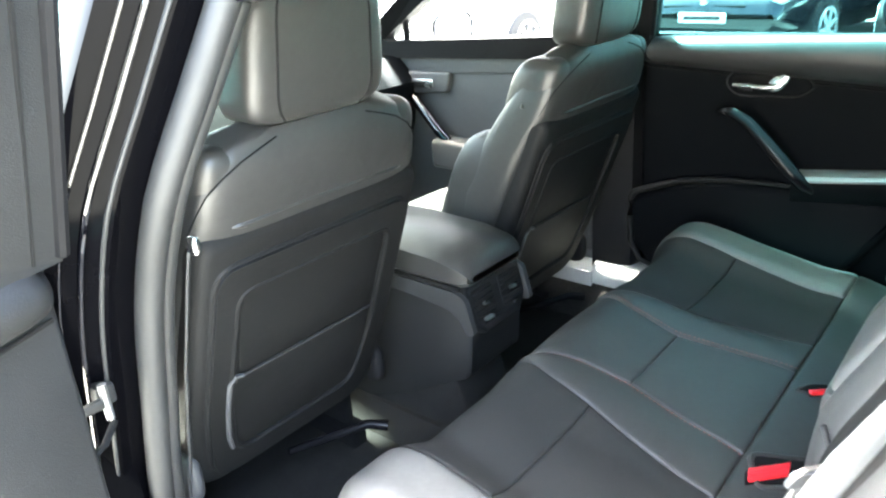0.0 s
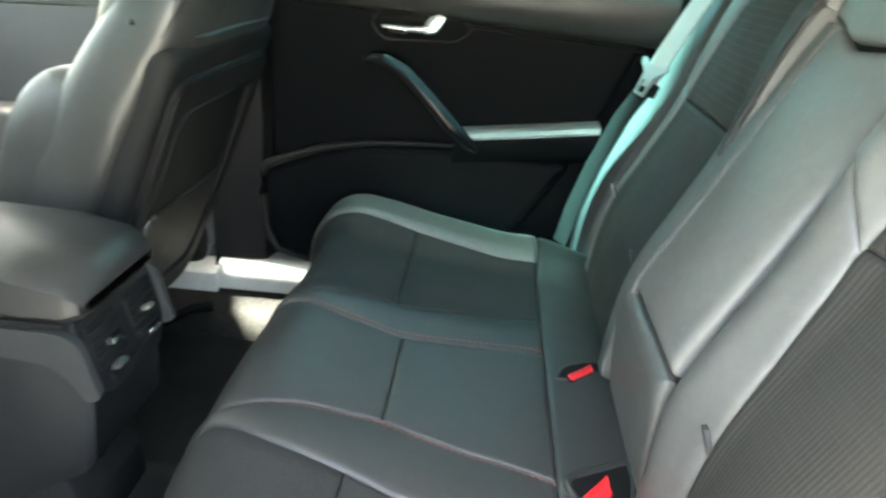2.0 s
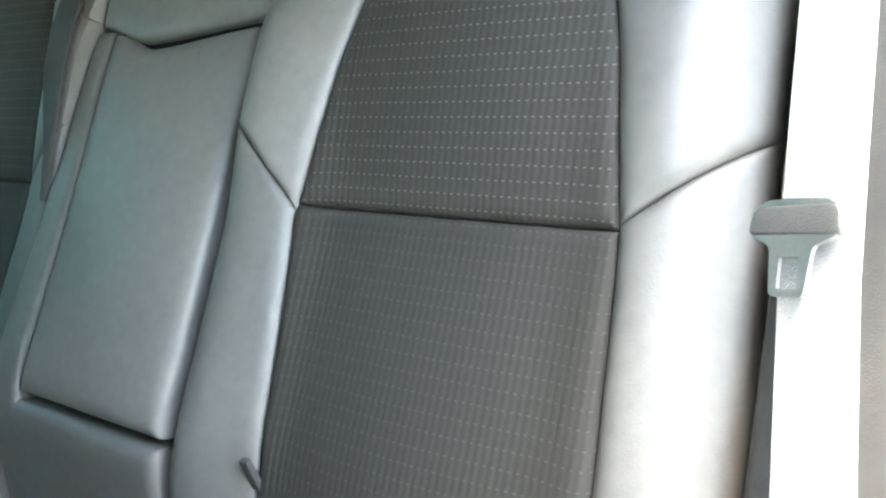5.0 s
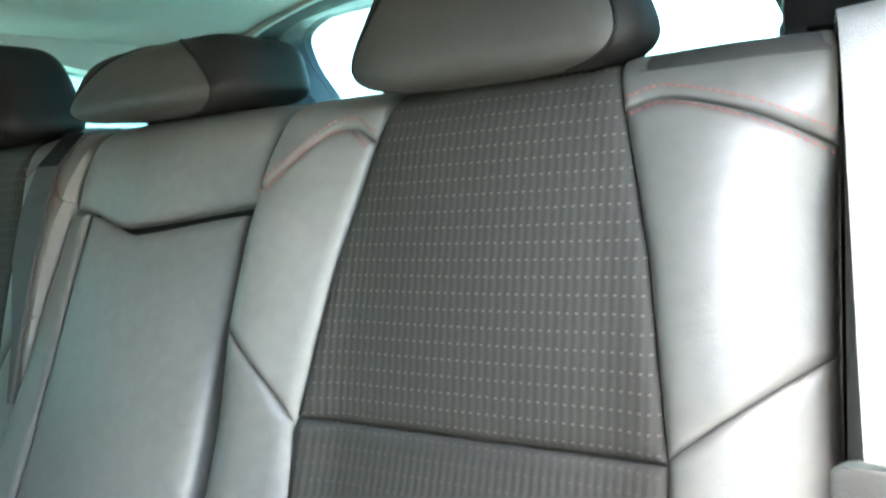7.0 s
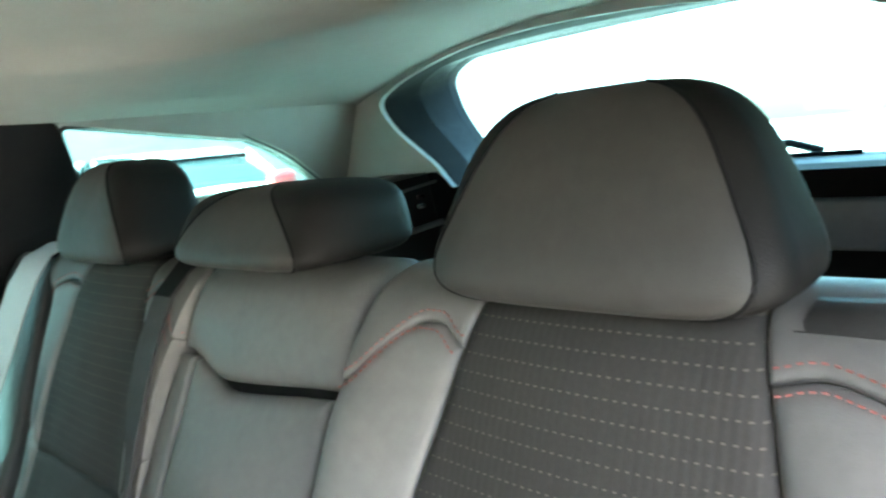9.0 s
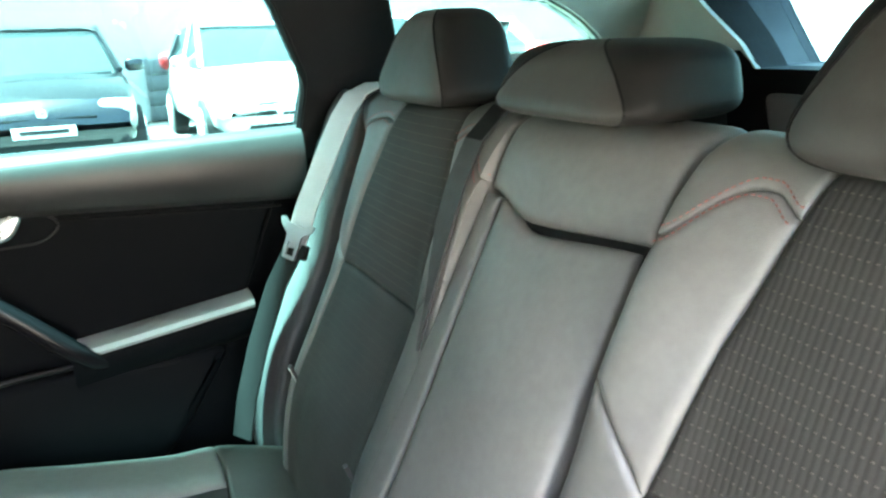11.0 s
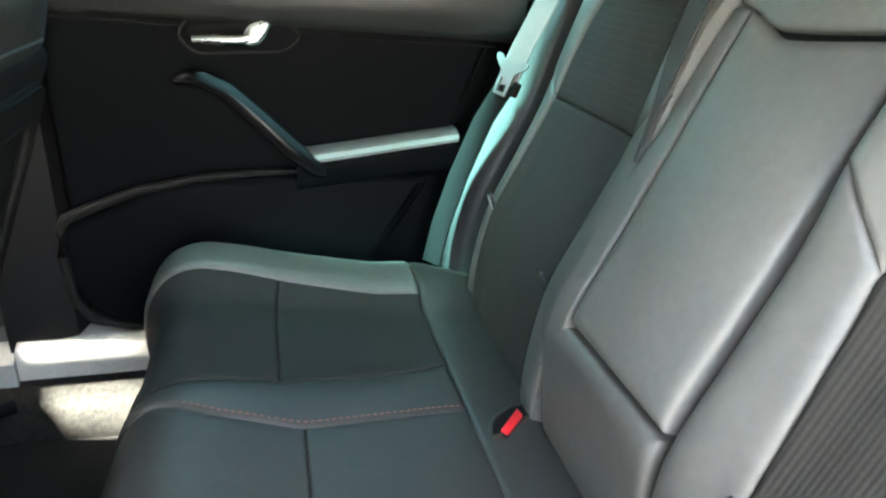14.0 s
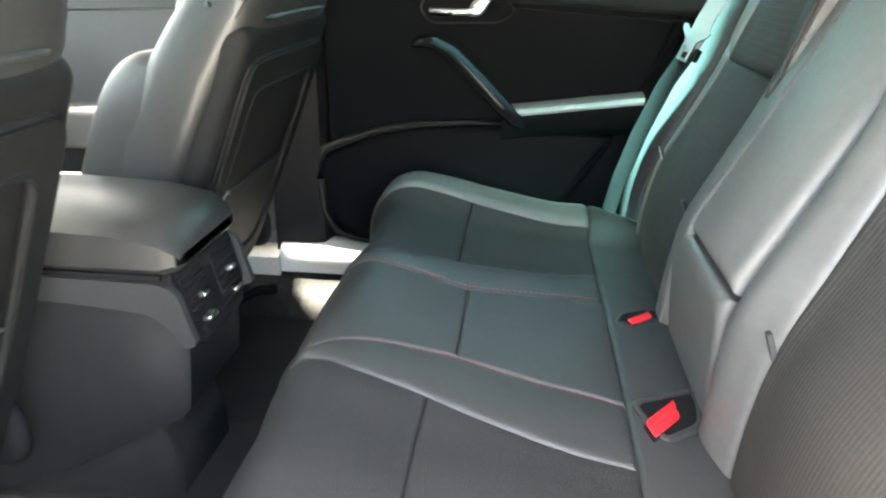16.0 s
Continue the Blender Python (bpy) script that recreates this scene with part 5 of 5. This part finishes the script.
for s in (-1, 1):
    part("vent_tab", moved(box(*sorted((s * 0.038, s * 0.056)), -0.027, -0.016, 0.006, 0.013, 0.002), vm), CHROME, con, "bright tab of the air vent")
part("ashtray_lid", moved(slab(rounded([(-0.058, -0.052), (0.058, -0.052), (0.070, -0.032), (-0.070, -0.032)], 0.01), lambda a, b, d: (a, -d, b), 0.010, 0.017, 0.003), vm), PLASTIC, con)
RAIL_SHAPE = rounded([(1.45, 0.652), (1.00, 0.654), (0.886, 0.652), (0.862, 0.640), (0.852, 0.600), (0.842, 0.566), (0.862, 0.558), (0.880, 0.590), (0.905, 0.608), (0.975, 0.615), (1.06, 0.620), (1.45, 0.612)],
                     [0.002, 0.02, 0.02, 0.012, 0.03, 0.008, 0.010, 0.03, 0.03, 0.03, 0.05, 0.002])
for s_ in (-1, 1):
    part("side_rail", plate(RAIL_SHAPE, [], lambda a, b, d, s_=s_: (s_ * (0.097 + d), a, b), 0.013), RAILGREY, con, "grey rail curving down beside the vents")
    part("lid_gap", box(*sorted((s_ * 0.094, s_ * 0.1035)), 0.885, 1.42, 0.653, 0.661, 0.001), DARK, con, "black gap below the lid")
# ---- front door trim, dashboard and windscreen beyond the front seats ----
t = thing("front_door_trim", (0.75, 1.5, 0.4), "grey front door trim with handle and pull", "car door")
at = lambda y, z, d: (0.765 - d, y, z)
part("panel", slab(rounded([(1.03, 0.40), (1.95, 0.40), (1.95, 1.0), (1.03, 1.04)], 0.03), at, 0, 0.02, 0.01), TRIM, t)
part("ledge", loft([[Vector((x, y, z)) for x, z in ((0.775, 1.04 - 0.03 * f), (0.748, 1.043 - 0.03 * f), (0.738, 1.02 - 0.03 * f), (0.74, 0.95 - 0.03 * f), (0.76, 0.93 - 0.03 * f))] for y, f in ((1.03, 0), (1.5, 0.5), (1.95, 1))]), TRIM, t, "grey window ledge")
part("bezel", slab(rounded([(1.58, 0.865), (1.80, 0.855), (1.83, 0.93), (1.56, 0.935)], 0.02), at, 0.015, 0.04, 0.01), TRIM, t, "grey handle surround")
part("handle", box(0.712, 0.728, 1.63, 1.73, 0.882, 0.912, 0.006), CHROME, t, "chrome door handle")
part("pull_handle", tube([(0.735, 1.735, 0.850), (0.705, 1.715, 0.850), (0.697, 1.690, 0.832), (0.692, 1.61, 0.755), (0.695, 1.535, 0.682), (0.715, 1.51, 0.665)], [0.010, 0.014, 0.017, 0.018, 0.017, 0.012], 12), GLOSSBLACK, t, "glossy black pull")
part("armrest", box(0.66, 0.75, 1.1, 1.62, 0.62, 0.72, 0.02, 3), TRIM, t, "front armrest")
structure("dashboard", loft([[Vector((x, y, z)) for y, z in ((1.75, 0.75), (1.72, 0.90), (1.80, 0.98), (2.05, 1.01), (2.4, 1.0), (2.4, 0.5), (1.85, 0.5))] for x in np.linspace(-0.74, 0.74, 12)]), SOFT, "dark dashboard", "dashboard")
structure("window_7", plate([(-0.70, 0), (0.70, 0), (0.58, 1), (-0.58, 1)], [], lambda a, b, d: (a, 2.38 - 0.93 * b, 1.0 + 0.34 * b + d), 0.005), FRONTGLASS, "raked windscreen", "windscreen", smooth=False)
structure("bulkhead", plate([(-0.78, 0.2), (0.78, 0.2), (0.78, 1.0), (-0.78, 1.0)], [], lambda a, b, d: (a, 2.45 + d, b), 0.05), PLASTIC, "front bulkhead below the windscreen", "car body", smooth=False)
structure("window_bar", tube([(0.752, 1.768, 0.985), (0.735, 1.748, 1.06), (0.705, 1.716, 1.16), (0.67, 1.68, 1.27)], 0.012, 8), PLASTIC, "black bar in the front door window", "window bar")
m1 = thing("door_mirror", (0.95, 1.76, 1.02), "white door mirror of the car with a dark rim", "door mirror")
part("shell", superpad(0.965, 1.755, 1.045, 0.085, 0.045, 0.060, 0.6, 0.6), material("white_shell", (0.75, 0.75, 0.74), 0.25, coat=0.5), m1)
part("rim", tube([(0.958 + 0.084 * math.copysign(abs(math.cos(a)) ** 0.6, math.cos(a)), 1.728 - 0.02 * math.cos(a), 1.045 + 0.058 * math.copysign(abs(math.sin(a)) ** 0.6, math.sin(a))) for a in np.linspace(0, 2 * math.pi, 33)[:-1]], 0.006, 6, closed=True), PLASTIC, m1, "dark rim of the mirror")
part("stalk", box(0.77, 0.89, 1.745, 1.775, 0.995, 1.02, 0.006), PLASTIC, m1, "black mirror stalk")

# ---- parked cars on the lot ----
WHITE = material("white_paint", (0.78, 0.78, 0.77), 0.2, coat=0.6, vary=0.04)
SILVER = material("silver_paint", (0.55, 0.57, 0.58), 0.3, metal=0.4, coat=0.6, vary=0.04)
NAVY = material("dark_paint", (0.005, 0.006, 0.008), 0.2, coat=0.6, vary=0.08)
REDP = material("red_paint", (0.55, 0.03, 0.03), 0.25, coat=0.6, vary=0.06)
CARGLASS = material("car_glass", (0.02, 0.028, 0.03), 0.05, vary=0.1, coat=0.5)
TYRE = material("tyre_rubber", (0.006, 0.006, 0.0065), 0.85, vary=0.2, scale=20)
LAMP = material("lamp_glass", (0.7, 0.72, 0.72), 0.1, coat=0.7)


def parked_car(loc, turn, paint, label):
    """A hatchback about 4.3 m long; it looks along its own +y."""
    t = thing("parked_car", (0, 0, 0), label, "car", "parked cars")
    secs = []
    prof = [(-2.12, 0.45, 0.70), (-2.08, 0.32, 0.95), (-1.9, 0.25, 1.0), (-1.0, 0.22, 0.98), (0.6, 0.22, 0.97), (0.95, 0.22, 0.96), (1.6, 0.24, 0.88), (1.98, 0.26, 0.76), (2.12, 0.33, 0.66), (2.16, 0.42, 0.56)]
    for y, z0, z1 in prof:
        w = 0.88 * (1 - 0.16 * (abs(y) / 2.15) ** 5)
        secs.append([Vector((x * w, y, z)) for x, z in ((-0.80, z0), (-0.97, z0 + 0.12), (-1.0, (z0 + z1) / 2), (-0.95, z1 - 0.06), (-0.86, z1), (0, z1 + 0.03), (0.86, z1), (0.95, z1 - 0.06), (1.0, (z0 + z1) / 2), (0.97, z0 + 0.12), (0.80, z0))])
    body = part("body", loft(secs), paint, t)
    secs = []
    for y, z, w in ((-1.95, 0.96, 0.76), (-1.55, 1.36, 0.64), (-1.2, 1.43, 0.62), (-0.3, 1.46, 0.61), (0.15, 1.42, 0.61), (0.5, 1.25, 0.66), (1.0, 0.97, 0.74)):
        secs.append([Vector((x, y, zz)) for x, zz in ((-0.80, 0.94), (-w - 0.02, (z + 0.94) / 2), (-w, z - 0.03), (-w + 0.08, z), (w - 0.08, z), (w, z - 0.03), (w + 0.02, (z + 0.94) / 2), (0.80, 0.94))])
    part("cabin_glass", loft(secs), CARGLASS, t, "dark cabin windows")
    part("roof", loft([[Vector((x, y, z + dz)) for x, dz in ((-0.60, -0.01), (-0.5, 0.012), (0.5, 0.012), (0.60, -0.01))] for y, z in ((-1.6, 1.36), (-1.2, 1.435), (-0.3, 1.465), (0.2, 1.42))]), paint, t)
    for sx in (-1, 1):
        for a, b in (((0.98, 0.98), (0.1, 1.43)), ((-0.35, 0.97), (-0.35, 1.44)), ((-1.95, 0.97), (-1.5, 1.38))):
            part("pillar", tube([(sx * 0.775, a[0], a[1]), (sx * 0.63, b[0], b[1])], 0.035, 6), paint, t)
        part("headlamp", superpad(sx * 0.62, 1.98, 0.68, 0.17, 0.12, 0.075, 0.7, 0.7, nu=20, nv=10), LAMP, t, "clear headlamp")
        part("tail_lamp", superpad(sx * 0.72, -1.98, 0.985, 0.17, 0.11, 0.13, 0.6, 0.6, nu=16, nv=10), REDP, t, "red tail lamp")
        part("mirror", superpad(sx * 0.95, 0.62, 1.02, 0.10, 0.06, 0.07, 0.6, 0.6, nu=16, nv=10), paint, t)
        for y in (-1.3, 1.32):
            w = part("wheel", moved(tube([(-0.10, 0, 0), (-0.09, 0, 0), (0.09, 0, 0), (0.10, 0, 0)], [0.27, 0.315, 0.315, 0.27], 28), Matrix.Translation((sx * 0.80, y, 0.315))), TYRE, t, "black tyre")
            part("rim", moved(join(tube([(0.101 * sx, 0, 0), (0.108 * sx, 0, 0)], 0.06, 14), *[tube([(0.104 * sx, 0, 0), (0.104 * sx, 0.21 * math.cos(a), 0.21 * math.sin(a))], 0.022, 6) for a in np.linspace(0, 2 * math.pi, 8)[:-1]],
                                   tube([(0.102 * sx, 0.21 * math.cos(a), 0.21 * math.sin(a)) for a in np.linspace(0, 2 * math.pi, 25)[:-1]], 0.018, 6, closed=True)), Matrix.Translation((sx * 0.80, y, 0.315))), SILVER, w, "silver spoked rim")
    part("grille", box(-0.45, 0.45, 2.06, 2.15, 0.52, 0.62, 0.01), DARK, t, "dark grille")
    part("badge", superpad(0, 2.14, 0.66, 0.05, 0.02, 0.04, 0.7, 0.7, nu=14, nv=8), CHROME, t, "chrome emblem")
    part("lower_intake", box(-0.55, 0.55, 2.05, 2.15, 0.34, 0.44, 0.01), DARK, t, "dark lower intake")
    part("plate", box(-0.26, 0.26, 2.135, 2.165, 0.45, 0.55, 0.004), WHITE, t, "white plate with dark bars")
    part("plate_bar", box(-0.20, 0.20, 2.160, 2.168, 0.48, 0.52, 0.002), NAVY, t, "")
    t.matrix_basis = Matrix.Translation(loc) @ pose(0, 0, 0, 0, 0, turn)
    return t


parked_car((9.0, 0.65, 0), 90, NAVY, "black hatchback parked facing the car")
parked_car((8.5, 2.62, 0), 82, NAVY, "dark blue hatchback with chrome emblem parked facing the car")
parked_car((9.1, -1.75, 0), 90, SILVER, "silver hatchback parked facing the car")
parked_car((7.2, 5.6, 0), 90, SILVER, "silver hatchback parked in a row")
parked_car((8.27, -3.62, 0), -90, WHITE, "white hatchback with red tail lamps, parked tail first")
parked_car((2.5, 8.5, 0), 150, WHITE, "white car parked ahead at an angle")

# ---- building behind the parked cars, with a sectional door ----
RENDER = material("wall_render", (0.45, 0.445, 0.43), 0.85, vary=0.12, scale=0.8, bump=0.3, bump_scale=60)
GREYWALL = material("grey_render", (0.50, 0.49, 0.47), 0.85, vary=0.15, scale=0.8, bump=0.3, bump_scale=60)
SHUTTER = material("shutter_metal", (0.09, 0.10, 0.105), 0.5, vary=0.1, scale=2)
# Height of 11 m is chosen to cut the sky light on this side.
structure("building_wall", plate([(-26, 0), (20, 0), (20, 11), (-26, 11)], [], lambda a, b, d: (12.4 + d, a, b), 0.3), RENDER, "plain pale rendered wall of a building behind the cars", "building wall", smooth=False)
# Wall added on the left to cut low sky light and bounce some back.
structure("added_wall_left", plate([(-24, 0), (24, 0), (24, 2.6), (-24, 2.6)], [], lambda a, b, d: (-6.5 - d, a, b), 0.3), GREYWALL, "plain pale wall added to cut low sky light from the left", "building wall", smooth=False)
gate = thing("slatted_barrier", (12.3, -1.6, 0), "low grey metal barrier with broad slats before a wall", "barrier")
for y in (-2.7, -1.75, -0.8):
    part("post", box(12.27, 12.33, y - 0.03, y + 0.03, 0.0, 1.02, 0.005), SHUTTER, gate)
for k in range(4):
    part("slat", box(12.23, 12.27, -2.75, -0.75, 0.02 + k * 0.25, 0.245 + k * 0.25, 0.008), SHUTTER, gate)
